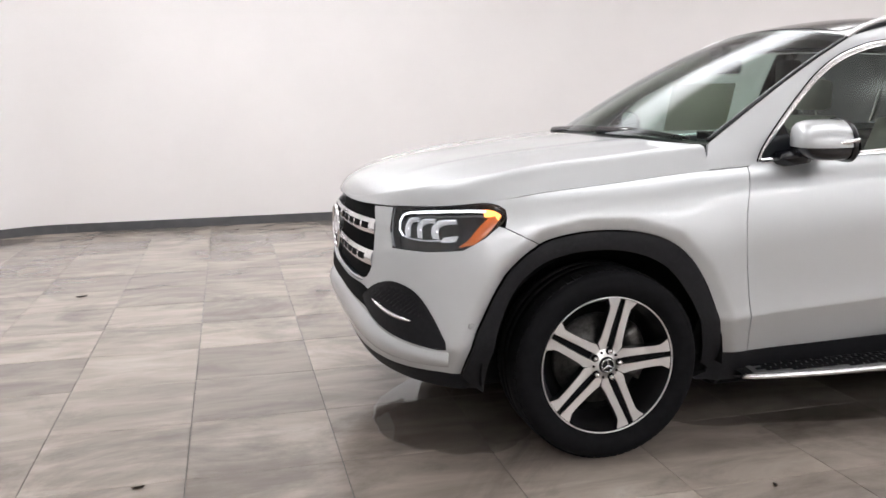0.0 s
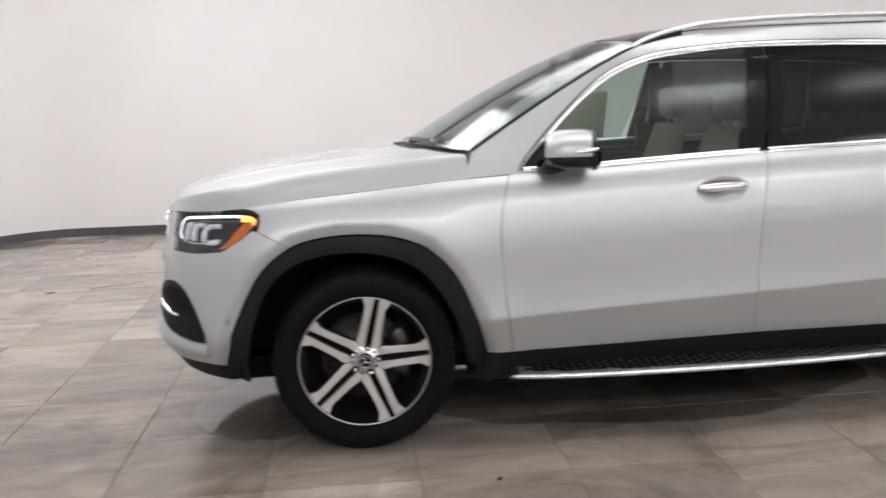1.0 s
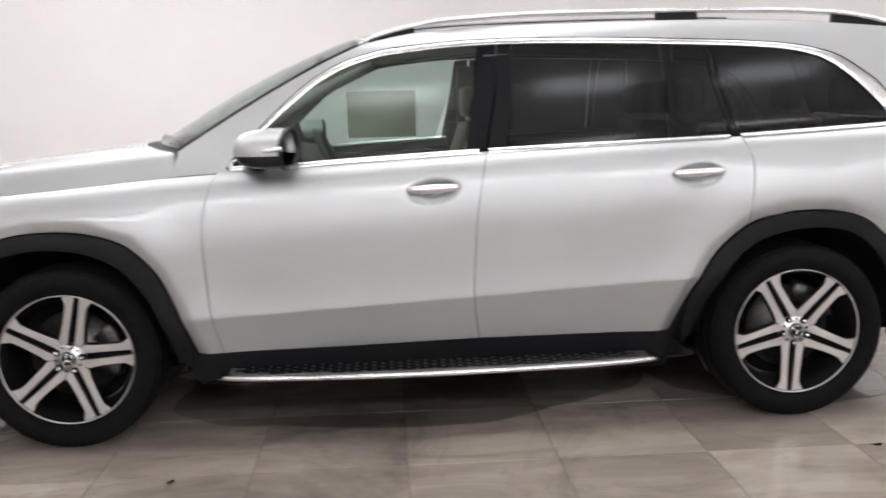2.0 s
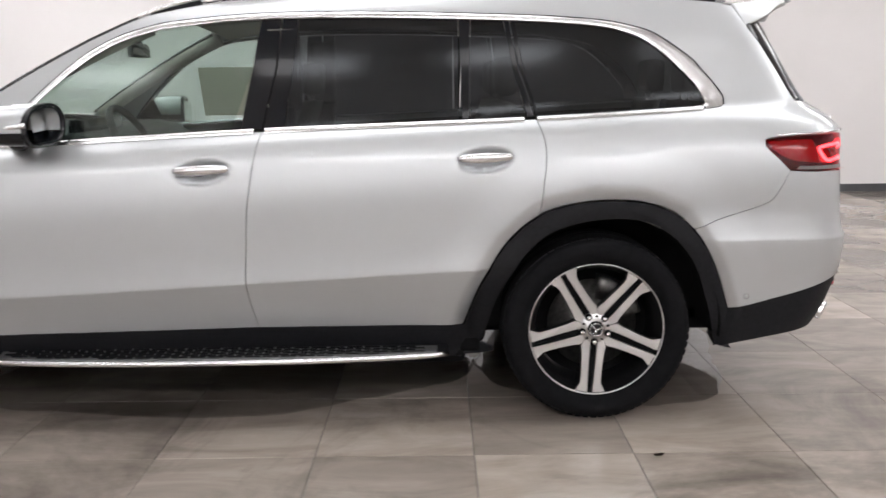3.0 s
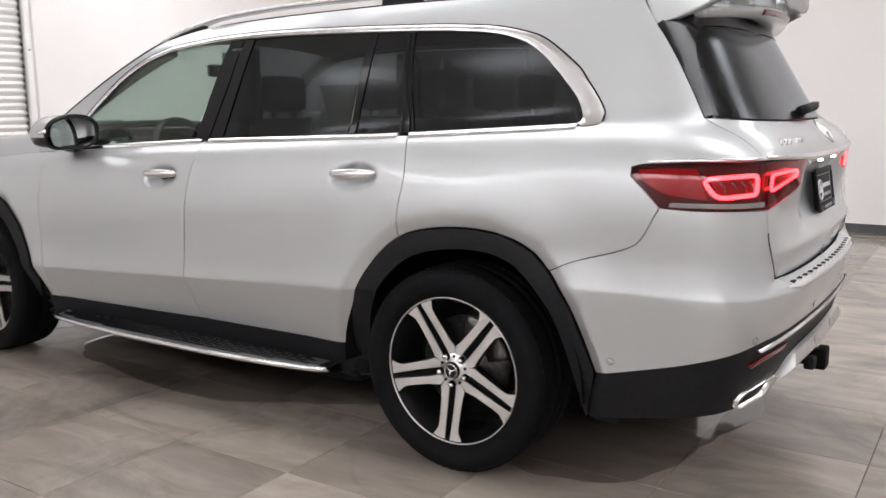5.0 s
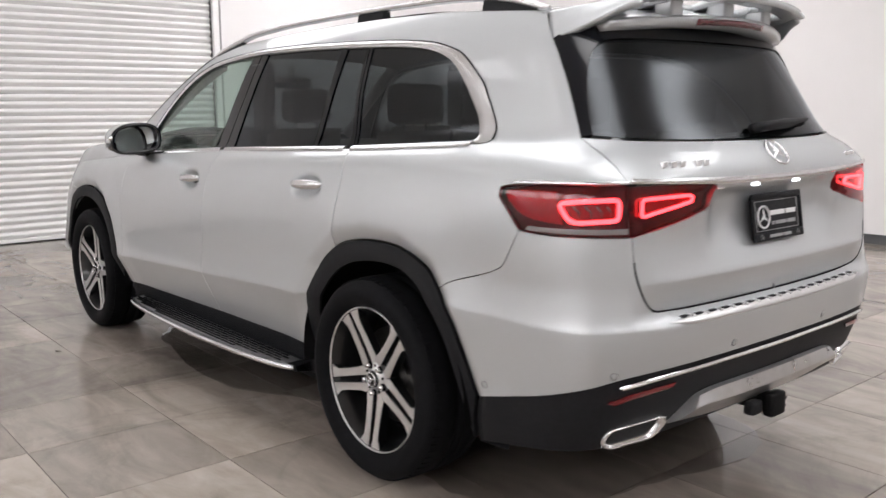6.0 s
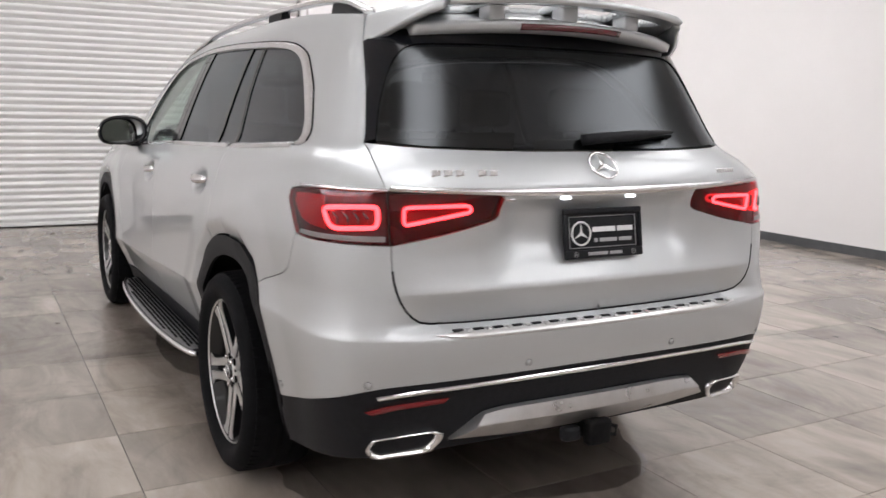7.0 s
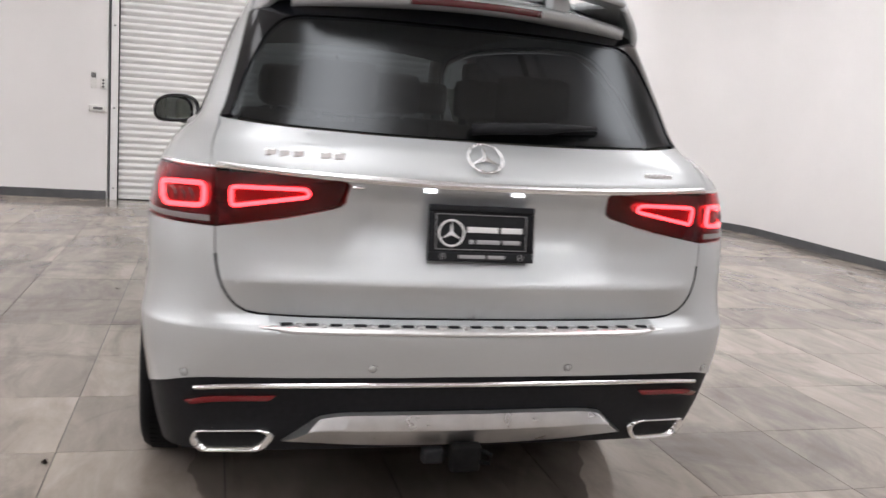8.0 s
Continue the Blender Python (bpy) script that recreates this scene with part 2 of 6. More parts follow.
    bp = node(m, "ShaderNodeBump", Strength=0.10, Distance=0.002)
    link(m, fine.outputs["Fac"], bp.inputs["Height"])
    link(m, bp.outputs["Normal"], bsdf(m).inputs["Normal"])
    return m


TILE = tile_material()
# ---- mesh helpers ----
def finish(name, bm, material, parent=None, label="", smooth=True):
    me = bpy.data.meshes.new(name)
    for f in bm.faces:
        f.smooth = smooth
    bm.to_mesh(me)
    bm.free()
    me.materials.append(material)
    ob = new(name, me)
    if parent:
        ob.parent = parent
    return tagged(ob, label)


def part(name, bm, material, parent, label="", smooth=True):
    return finish(name, bm, material, parent, label, smooth)


def box(bm, lo, hi, bevel=0.0):
    v = bmesh.ops.create_cube(bm, size=1.0)["verts"]
    for p in v:
        p.co = Vector([lo[i] + (p.co[i] + 0.5) * (hi[i] - lo[i]) for i in range(3)])
    if bevel:
        edges = list({e for p in v for e in p.link_edges})
        bmesh.ops.bevel(bm, geom=edges, offset=bevel, segments=2, affect="EDGES", profile=0.6)
    return bm


def boxes(*items):
    bm = bmesh.new()
    for lo, hi, bevel in items:
        box(bm, lo, hi, bevel)
    return bm


def ladder(bm, rows, closed=False, loop=False):
    """Faces between rows of points; closed joins each row's ends, loop joins the last row to the first."""
    vs = [[bm.verts.new(p) for p in row] for row in rows]
    n = len(vs[0])
    for i in range(len(vs) - (0 if loop else 1)):
        a, b = vs[i], vs[(i + 1) % len(vs)]
        for j in range(n if closed else n - 1):
            k = (j + 1) % n
            q = [a[j], a[k], b[k], b[j]]
            if len({tuple(round(c, 6) for c in p.co) for p in q}) >= 3:
                bm.faces.new(q)
    return vs


def tube(bm, pts, r, n=8, closed=False, squash=1.0, caps=True):
    """A round bar along points."""
    pts = [Vector(p) for p in pts]
    rows, up = [], None
    for i, p in enumerate(pts):
        a = pts[i - 1] if i or closed else p
        b = pts[(i + 1) % len(pts)] if i + 1 < len(pts) or closed else p
        d = (b - a).normalized()
        if up is None:
            up = d.orthogonal() if abs(d.z) > 0.9 else Vector((0, 0, 1))
        side = d.cross(up).normalized()
        up = side.cross(d).normalized()
        k = r(i / (len(pts) - 1)) if callable(r) else r
        rows.append([p + side * math.cos(t * math.tau / n) * k * squash + up * math.sin(t * math.tau / n) * k for t in range(n)])
    vs = ladder(bm, rows, closed=True, loop=closed)
    if caps and not closed:
        bm.faces.new(vs[0])
        bm.faces.new(list(reversed(vs[-1])))
    bmesh.ops.recalc_face_normals(bm, faces=bm.faces)
    return bm


def lathe(bm, profile, centre, n=48, flip=False):
    """A turned shape round the y axis; profile: (radius, y)."""
    rows = [[Vector(centre) + Vector((math.cos(a) * r, y, math.sin(a) * r)) for r, y in profile] for a in [k * math.tau / n for k in range(n)]]
    ladder(bm, rows, loop=True)
    bmesh.ops.remove_doubles(bm, verts=bm.verts, dist=1e-5)
    bmesh.ops.recalc_face_normals(bm, faces=bm.faces)
    return bm


# ---- the bay: walls, rounded corner, roller door, floor, ceiling ----
WEST, NORTH, EAST, SOUTH, BEND = -4.2, 6.27, 12.0, -8.6, 1.0
DOOR_S, DOOR_N, DOOR_H = -1.79, 1.97, 3.35


def slab(name, lo, hi, material, label, bevel=0.0):
    return tagged(finish(name, box(bmesh.new(), lo, hi, bevel), material, None, label, smooth=False), kind="structure")


slab("wall_north", (WEST + BEND, NORTH, -0.1), (EAST, NORTH + 0.15, CEILING_Z), WALLPAINT, "plain white painted wall with grey base")
slab("wall_east", (EAST, SOUTH, -0.1), (EAST + 0.15, NORTH + 0.15, CEILING_Z), WALLPAINT, "plain white painted wall")
slab("wall_south", (WEST - 0.15, SOUTH - 0.15, -0.1), (EAST + 0.15, SOUTH, CEILING_Z), SOUTHPAINT, "plain off-white painted wall")
bm = boxes(((WEST - 0.15, SOUTH, -0.1), (WEST, DOOR_S - 0.11, CEILING_Z), 0), ((WEST - 0.15, DOOR_S - 0.11, DOOR_H), (WEST, DOOR_N + 0.11, CEILING_Z), 0),
           ((WEST - 0.15, DOOR_N + 0.11, -0.1), (WEST, NORTH - BEND, CEILING_Z), 0))
wall_west = tagged(finish("wall_west", bm, WALLPAINT, None, "white painted wall round a roller door", smooth=False), kind="structure")


def bend(r0, r1, z0, z1, n=24):
    c = (WEST + BEND, NORTH - BEND)
    bm = bmesh.new()
    rows = []
    for k in range(n + 1):
        a = math.pi / 2 + math.pi / 2 * k / n
        u = (math.cos(a), math.sin(a))
        rows.append([(c[0] + u[0] * r, c[1] + u[1] * r, z) for r, z in ((r0, z0), (r0, z1), (r1, z1), (r1, z0))])
    vs = ladder(bm, rows, closed=True)
    bm.faces.new(vs[0])
    bm.faces.new(vs[-1])
    bmesh.ops.recalc_face_normals(bm, faces=bm.faces)
    for e in bm.edges:
        e.smooth = e.calc_face_angle(0) < 0.5
    return bm


tagged(finish("wall_corner", bend(BEND, BEND + 0.15, -0.1, CEILING_Z), WALLPAINT, None, "rounded white wall corner of the bay"), kind="structure")
tagged(finish("baseboard_corner", bend(BEND - 0.008, BEND, 0.0, 0.10), COVE, None, "curved dark grey rubber base strip"), kind="structure")
slab("baseboard_north", (WEST + BEND, NORTH - 0.008, 0), (EAST, NORTH, 0.10), COVE, "dark grey rubber base strip along the wall", 0.002)
slab("baseboard_west_a", (WEST, SOUTH, 0), (WEST + 0.008, DOOR_S - 0.12, 0.10), COVE, "dark grey rubber base strip along the wall", 0.002)
slab("baseboard_west_b", (WEST, DOOR_N + 0.12, 0), (WEST + 0.008, NORTH - BEND, 0.10), COVE, "dark grey rubber base strip along the wall", 0.002)
slab("baseboard_south", (WEST, SOUTH, 0), (EAST, SOUTH + 0.008, 0.10), COVE, "dark grey rubber base strip along the wall", 0.002)
slab("baseboard_east", (EAST - 0.008, SOUTH, 0), (EAST, NORTH, 0.10), COVE, "dark grey rubber base strip along the wall", 0.002)
slab("ceiling", (WEST - 0.15, SOUTH - 0.15, CEILING_Z), (EAST + 0.15, NORTH + 0.15, CEILING_Z + 0.12), CEILPAINT, "plain off-white painted ceiling")
slab("floor", (WEST - 0.15, SOUTH - 0.15, -0.12), (EAST + 0.15, NORTH + 0.15, -0.004), GROUT, "grey stone-look tile floor with dark joints")

for px_ in (-0.6, 1.3, 3.1, 4.9, 6.7):
    fixture = tagged(new("ceiling_light"), "small flat white ceiling light, switched on", "ceiling light", "small ceiling lights")
    fixture.matrix_basis = pose(px_, -3.5, CEILING_Z)
    part("frame", boxes(((-0.49, -0.29, -0.05), (0.49, -0.25, 0), 0.003), ((-0.49, 0.25, -0.05), (0.49, 0.29, 0), 0.003),
                        ((-0.49, -0.25, -0.05), (-0.45, 0.25, 0), 0.003), ((0.45, -0.25, -0.05), (0.49, 0.25, 0), 0.003)), FRAMEPAINT, fixture, smooth=False)
    part("diffuser", boxes(((-0.45, -0.25, -0.04), (0.45, 0.25, -0.02), 0)), SMALL_DIFFUSER, fixture, "glowing white diffuser", smooth=False)
for px_, py_ in PANELS:
    fixture = tagged(new("ceiling_light"), "flat white ceiling light panel, switched on", "ceiling light", "ceiling lights")
    fixture.matrix_basis = pose(px_, py_, CEILING_Z)
    part("frame", boxes(((-1.59, -0.79, -0.06), (1.59, -0.75, 0), 0.003), ((-1.59, 0.75, -0.06), (1.59, 0.79, 0), 0.003),
                        ((-1.59, -0.75, -0.06), (-1.55, 0.75, 0), 0.003), ((1.55, -0.75, -0.06), (1.59, 0.75, 0), 0.003)), FRAMEPAINT, fixture, smooth=False)
    part("diffuser", boxes(((-1.55, -0.75, -0.05), (1.55, 0.75, -0.03), 0)), SIDE_FILL_DIFFUSER if py_ < -3 else BRIGHT_DIFFUSER if px_ < 0 and py_ > 1 else TAIL_DIFFUSER if px_ > 8 else DIFFUSER if py_ > 1 else SOFT_DIFFUSER, fixture, "glowing white diffuser", smooth=False)


def roller_door():
    door = tagged(new("roller_door"), "white ribbed steel roller door, closed down to the floor", "roller door")
    door.matrix_basis = pose(WEST, 0, 0)
    pitch = 0.077
    n = int((DOOR_H + 0.1) / pitch)
    bm = bmesh.new()
    prof = [(0.0, -0.060), (0.10, -0.060), (0.22, -0.052), (0.38, -0.036), (0.52, -0.031), (0.68, -0.036), (0.84, -0.052), (0.93, -0.060), (0.97, -0.066)]
    box_lo, box_hi = DOOR_S + 0.012, DOOR_N - 0.012
    ladder(bm, [[(x, y, t * pitch) for t, x in prof] + [(-0.075, y, 0.97 * pitch), (-0.075, y, 0)] for y in (box_lo, box_hi)], closed=True)
    bmesh.ops.recalc_face_normals(bm, faces=bm.faces)
    first = part("slat", bm, DOORPAINT, door)
    first.matrix_basis = pose(0, 0, 0.055)
    for k in range(1, n):
        s = new("slat", first.data)
        s.parent = door
        s.matrix_basis = pose(0, 0, 0.055 + k * pitch)
    part("bottom_bar", boxes(((-0.075, box_lo, 0.012), (-0.03, box_hi, 0.053), 0.004)), DOORPAINT, door, "flat steel bottom bar")
    part("rubber_seal", boxes(((-0.068, box_lo, 0.0), (-0.04, box_hi, 0.014), 0.003)), RUBBER, door, "black rubber floor seal")
    for name, y0, y1 in (("guide", DOOR_S - 0.075, DOOR_S), ("guide", DOOR_N, DOOR_N + 0.075)):
        g = part(name, boxes(((-0.06, y0, 0.0), (0.03, y1, DOOR_H), 0.003)), FRAMEPAINT, door, "white steel guide rail")
        for z in (0.14, 1.07, 2.0, 2.93):
            bolt = bmesh.new()
            bmesh.ops.create_cone(bolt, cap_ends=True, segments=10, radius1=0.011, radius2=0.008, depth=0.012,
                                  matrix=Matrix.Translation((0.036, (y0 + y1) / 2 - 0.0, z)) @ Matrix.Rotation(math.pi / 2, 4, "Y"))
            part("bolt", bolt, GREYPLASTIC, g, "dark bolt head")
    for y in (DOOR_S + 0.006, DOOR_N - 0.006):
        part("brush_gap", boxes(((-0.075, y - 0.006, 0.0), (-0.02, y + 0.006, DOOR_H), 0)), DARKGAP, door, "dark gap beside the curtain", smooth=False)
    part("head_box", boxes(((-0.14, DOOR_S - 0.1, DOOR_H - 0.03), (0.03, DOOR_N + 0.1, DOOR_H + 0.06), 0.004)), FRAMEPAINT, door)
    return door


roller_door()


def wall_switch(y, z):
    s = tagged(new("door_switch"), "small white door control box with three dark buttons", "switch")
    s.matrix_basis = pose(WEST, y, z)
    part("case", boxes(((0.0, -0.033, -0.065), (0.045, 0.033, 0.065), 0.006)), WHITEPLASTIC, s)
    for k in (-1, 0, 1):
        b = bmesh.new()
        bmesh.ops.create_cone(b, cap_ends=True, segments=16, radius1=0.013, radius2=0.011, depth=0.014,
                              matrix=Matrix.Translation((0.05, 0, 0.036 * k)) @ Matrix.Rotation(math.pi / 2, 4, "Y"))
        part("button", b, GREYPLASTIC, s, "dark round button")


wall_switch(-1.945, 1.34)
key_box = tagged(new("key_switch"), "small white wall plate with a grey key switch", "switch")
key_box.matrix_basis = pose(WEST, -2.05, 1.40)
part("plate", boxes(((0.0, -0.035, -0.12), (0.012, 0.03, 0.03), 0.003)), WHITEPLASTIC, key_box)
part("switch", boxes(((0.012, -0.028, 0.0), (0.035, 0.024, 0.055), 0.005)), GREYPLASTIC, key_box)
sensor = tagged(new("door_sensor"), "small white rounded sensor beside the roller door", "sensor")
sensor.matrix_basis = pose(WEST, -2.0, 1.055)
part("case", boxes(((0.0, -0.10, -0.04), (0.05, 0.09, 0.04), 0.018)), WHITEPLASTIC, sensor)
part("lens", boxes(((0.05, -0.05, -0.015), (0.053, 0.05, 0.015), 0.002)), GREYPLASTIC, sensor)

# ---- floor tiles ----
TILE_S, TILE_X, TILE_Y = 0.607, 3.225, -1.262


def tile_rows():
    i0, i1 = math.floor((WEST - TILE_X) / TILE_S), math.ceil((EAST - TILE_X) / TILE_S)
    j0, j1 = math.floor((SOUTH - TILE_Y) / TILE_S), math.ceil((NORTH - TILE_Y) / TILE_S)
    return [(i, j) for i in range(i0, i1) for j in range(j0, j1)]


def tile_mesh(bm, x, y, z=0.0, s=TILE_S, gap=0.0018, edge=0.0006, lo=None, hi=None):
    x0, x1, y0, y1 = x + gap, x + s - gap, y + gap, y + s - gap
    x0, x1, y0, y1 = max(x0, WEST), min(x1, EAST), max(y0, SOUTH), min(y1, NORTH)
    if x1 - x0 < 0.03 or y1 - y0 < 0.03:
        return
    rows = [[(x0, y0, -0.004), (x1, y0, -0.004), (x1, y1, -0.004), (x0, y1, -0.004)],
            [(x0, y0, z - 0.0015), (x1, y0, z - 0.0015), (x1, y1, z - 0.0015), (x0, y1, z - 0.0015)],
            [(x0 + edge, y0 + edge, z), (x1 - edge, y0 + edge, z), (x1 - edge, y1 - edge, z), (x0 + edge, y1 - edge, z)]]
    vs = ladder(bm, rows, closed=True)
    bm.faces.new(vs[-1])
# ---- the car's shape: a surface over q (round the car, from nose to tail) and height z ----
def curve(*pts):
    """Smooth monotone curve through a few (x, y) pairs, flat beyond its ends."""
    xs, ys = [p[0] for p in pts], [p[1] for p in pts]
    n = len(xs)
    d = [(ys[i + 1] - ys[i]) / (xs[i + 1] - xs[i]) for i in range(n - 1)]
    m = [d[0]] + [0.0 if d[i - 1] * d[i] <= 0 else 2 * d[i - 1] * d[i] / (d[i - 1] + d[i]) for i in range(1, n - 1)] + [d[-1]]

    def f(x):
        if x <= xs[0]:
            return ys[0]
        if x >= xs[-1]:
            return ys[-1]
        i = 0
        while x > xs[i + 1]:
            i += 1
        h = xs[i + 1] - xs[i]
        t = (x - xs[i]) / h
        return (ys[i] * (1 + 2 * t) * (1 - t) ** 2 + ys[i + 1] * t * t * (3 - 2 * t)
                + h * m[i] * t * (1 - t) ** 2 + h * m[i + 1] * t * t * (t - 1))
    return f


def ease(a, b, x):
    t = min(1.0, max(0.0, (x - a) / (b - a)))
    return t * t * (3 - 2 * t)


XA, XB, LF, LR = -0.25, 3.55, 1.3, 1.4
AXLES, HUB_Z = (0.0, 3.135), 0.385
WIDTH = curve((0.22, 0.80), (0.36, 0.850), (0.42, 0.874), (0.50, 0.9055), (0.570, 0.9335), (0.5865, 0.9397), (0.5905, 0.9408), (0.5940, 0.9407), (0.63, 0.9370), (0.67, 0.9340), (0.73, 0.9315), (0.82, 0.9305), (0.88, 0.9300), (0.94, 0.9265),
              (1.00, 0.918), (1.08, 0.901), (1.125, 0.884), (1.152, 0.865), (1.19, 0.828), (1.30, 0.785), (1.40, 0.748), (1.50, 0.707), (1.60, 0.660),
              (1.66, 0.626), (1.72, 0.580))
REAR_WIDTH = curve((0.22, 0.850), (0.36, 0.888), (0.46, 0.906), (0.58, 0.922), (0.68, 0.9355), (0.744, 0.9410), (0.750, 0.9410), (0.775, 0.9365), (0.81, 0.9315), (0.88, 0.925), (1.00, 0.928), (1.10, 0.918))
NOSE = curve((0.22, -0.80), (0.33, -0.875), (0.42, -0.915), (0.55, -0.92), (0.75, -0.915), (0.95, -0.905), (1.03, -0.89), (1.10, -0.83))
TAIL = curve((0.25, 4.10), (0.40, 4.185), (0.50, 4.224), (0.62, 4.255), (0.740, 4.2715), (0.745, 4.2715), (0.762, 4.260), (0.774, 4.248), (0.785, 4.214), (0.83, 4.2275), (0.878, 4.2455), (0.8815, 4.2460), (0.885, 4.2453), (0.93, 4.229),
             (1.00, 4.218), (1.08, 4.225), (1.14, 4.232), (1.18, 4.232), (1.215, 4.215), (1.25, 4.185), (1.285, 4.135), (1.31, 4.112), (1.45, 4.03),
             (1.60, 3.945), (1.72, 3.86))
CORNER = curve((0.25, 4.10), (0.40, 4.185), (0.50, 4.224), (0.62, 4.255), (0.744, 4.2715), (0.750, 4.2715), (0.772, 4.2620), (0.80, 4.2525), (0.84, 4.2435), (0.90, 4.236), (1.00, 4.228), (1.08, 4.226), (1.14, 4.232), (1.18, 4.232),
               (1.215, 4.215), (1.25, 4.185), (1.285, 4.135), (1.31, 4.112), (1.45, 4.03), (1.60, 3.945), (1.72, 3.86))
# how far the tail draws in from its middle to its corners
BOW = curve((0.30, 0.045), (0.58, 0.062), (0.74, 0.070), (0.85, 0.055), (1.0, 0.040), (1.2, 0.036), (1.35, 0.020), (1.7, 0.010))
ROUND_F = curve((0.3, 3.4), (0.5, 3.6), (0.75, 3.0), (0.95, 2.5), (1.1, 2.3))
ROUND_R = curve((0.3, 6.5), (0.5, 8.0), (0.65, 8.5), (0.78, 8.0), (0.95, 7.0), (1.05, 6.5), (1.18, 6.0), (1.3, 4.6), (1.7, 3.9))


HANDLES = ((1.552, 1.050), (2.682, 1.086))


def half(x, z):
    zz = z - 0.05 * (min(max(x, -0.3), 3.6) - 1.5)
    k = ease(3.15, 3.55, x) * (1 - ease(0.80, 1.02, z))
    w = WIDTH(zz) * (1 - k) + REAR_WIDTH(z) * k
    return w * (1 - (0.010 + 0.018 * ease(1.0, 1.25, zz)) * ((x - 1.4) / 1.5) ** 2)


ARCH_F = [(-0.645, 0.385), (-0.579, 0.568), (-0.454, 0.776), (-0.288, 0.884), (-0.100, 0.922), (0.107, 0.914), (0.272, 0.860), (0.393, 0.738), (0.474, 0.561), (0.530, 0.378)]
ARCH_R = [(2.590, 0.393), (2.663, 0.585), (2.769, 0.759), (2.918, 0.877), (3.105, 0.919), (3.308, 0.914), (3.466, 0.853), (3.612, 0.684), (3.730, 0.463)]


def flare(q, z):
    """How far the skin stands out round the wheel openings: a crease runs 5 cm outside each of them."""
    for line in (ARCH_F, ARCH_R):
        if line[0][0] - 0.25 < q < line[-1][0] + 0.25 and z < 1.18:
            best, inside = 9.0, False
            for (a, b), (c, d) in zip(line, line[1:]):
                ux, uz = c - a, d - b
                t = min(1.0, max(0.0, ((q - a) * ux + (z - b) * uz) / (ux * ux + uz * uz)))
                best = min(best, math.hypot(q - a - ux * t, z - b - uz * t))
                if a <= q < c and z < b + uz * (q - a) / ux:
                    inside = True
            if inside:
                return -0.013
            if best < 0.05:
                return -0.013 + 0.025 * best / 0.05
            return 0.012 * (1 - ease(0.05, 0.24, best))
    return 0.0


def body(q, z, out=0.0):
    """The point of the left half of the skin at q, z, moved outwards by out."""
    if q < XA:
        f = math.pi / 2 * max(0.0, 1 - (XA - q) / LF)
        n = ROUND_F(z)
        c, s = abs(math.cos(f)), abs(math.sin(f))
        r = (c ** n + s ** n) ** (-1 / n)
        x, y = XA - (XA - NOSE(z)) * r * c, -half(XA, z) * r * s
    elif q > XB:
        turned = q + 0.055 * math.exp(-((q - 4.18) / 0.135) ** 2) * (1 - 0.65 * ease(1.15, 1.45, z))
        f = math.pi / 2 * max(0.0, 1 - (turned - XB) / LR)
        n = ROUND_R(z)
        c, s = abs(math.cos(f)), abs(math.sin(f))
        r = (c ** n + s ** n) ** (-1 / n)
        y = -half(XB, z) * r * s
        k = ease(0.56, 0.76, -y)
        x = XB + ((1 - k) * TAIL(z) + k * CORNER(z) - XB) * r * c
        x -= BOW(z) * (y / 0.9) ** 2 * ease(0.25, 0.9, r * c)
    else:
        x, y = q, -half(q, z)
    if q > XB:
        x -= 0.046 * (1 - ease(0.30, 0.43, -y)) * ease(0.89, 1.06, z) * (1 - ease(1.125, 1.150, z))
    y -= flare(q, z) * ease(0.5, 0.8, -y)
    for cx, cz in HANDLES:
        e = ((x - cx) / 0.114) ** 2 + ((z - cz - 0.09 * (x - cx)) / 0.047) ** 2
        if e < 1:
            y += 0.052 * (1 - e) ** 1.1
    if out:
        nx, ny, nz = skin_normal(q, z)
        return x + nx * out, y + ny * out, z + nz * out
    return x, y, z


def skin_normal(q, z, e=0.004):
    a, b, c, d = body(q - e, z), body(q + e, z), body(q, z - e), body(q, z + e)
    u, v = [b[i] - a[i] for i in range(3)], [d[i] - c[i] for i in range(3)]
    n = (u[1] * v[2] - u[2] * v[1], u[2] * v[0] - u[0] * v[2], u[0] * v[1] - u[1] * v[0])
    k = math.sqrt(sum(t * t for t in n)) or 1.0
    return n[0] / k, n[1] / k, n[2] / k


def at_x(x, z, tail=False):
    """q of the skin at length x."""
    if XA <= x <= XB:
        return x
    lo, hi = (XB, XB + LR) if x > XB else (XA - LF, XA)
    for _ in range(40):
        mid = (lo + hi) / 2
        lo, hi = (mid, hi) if body(mid, z)[0] < x else (lo, mid)
    return lo


def at_y(y, z, tail=True):
    """q of the skin at half-width y on the tail or the nose."""
    y = abs(y)
    lo, hi = (XB, XB + LR) if tail else (XA - LF, XA)
    for _ in range(40):
        mid = (lo + hi) / 2
        wide = -body(mid, z)[1] > y
        if tail:
            lo, hi = (mid, hi) if wide else (lo, mid)
        else:
            lo, hi = (lo, mid) if wide else (mid, hi)
    return lo
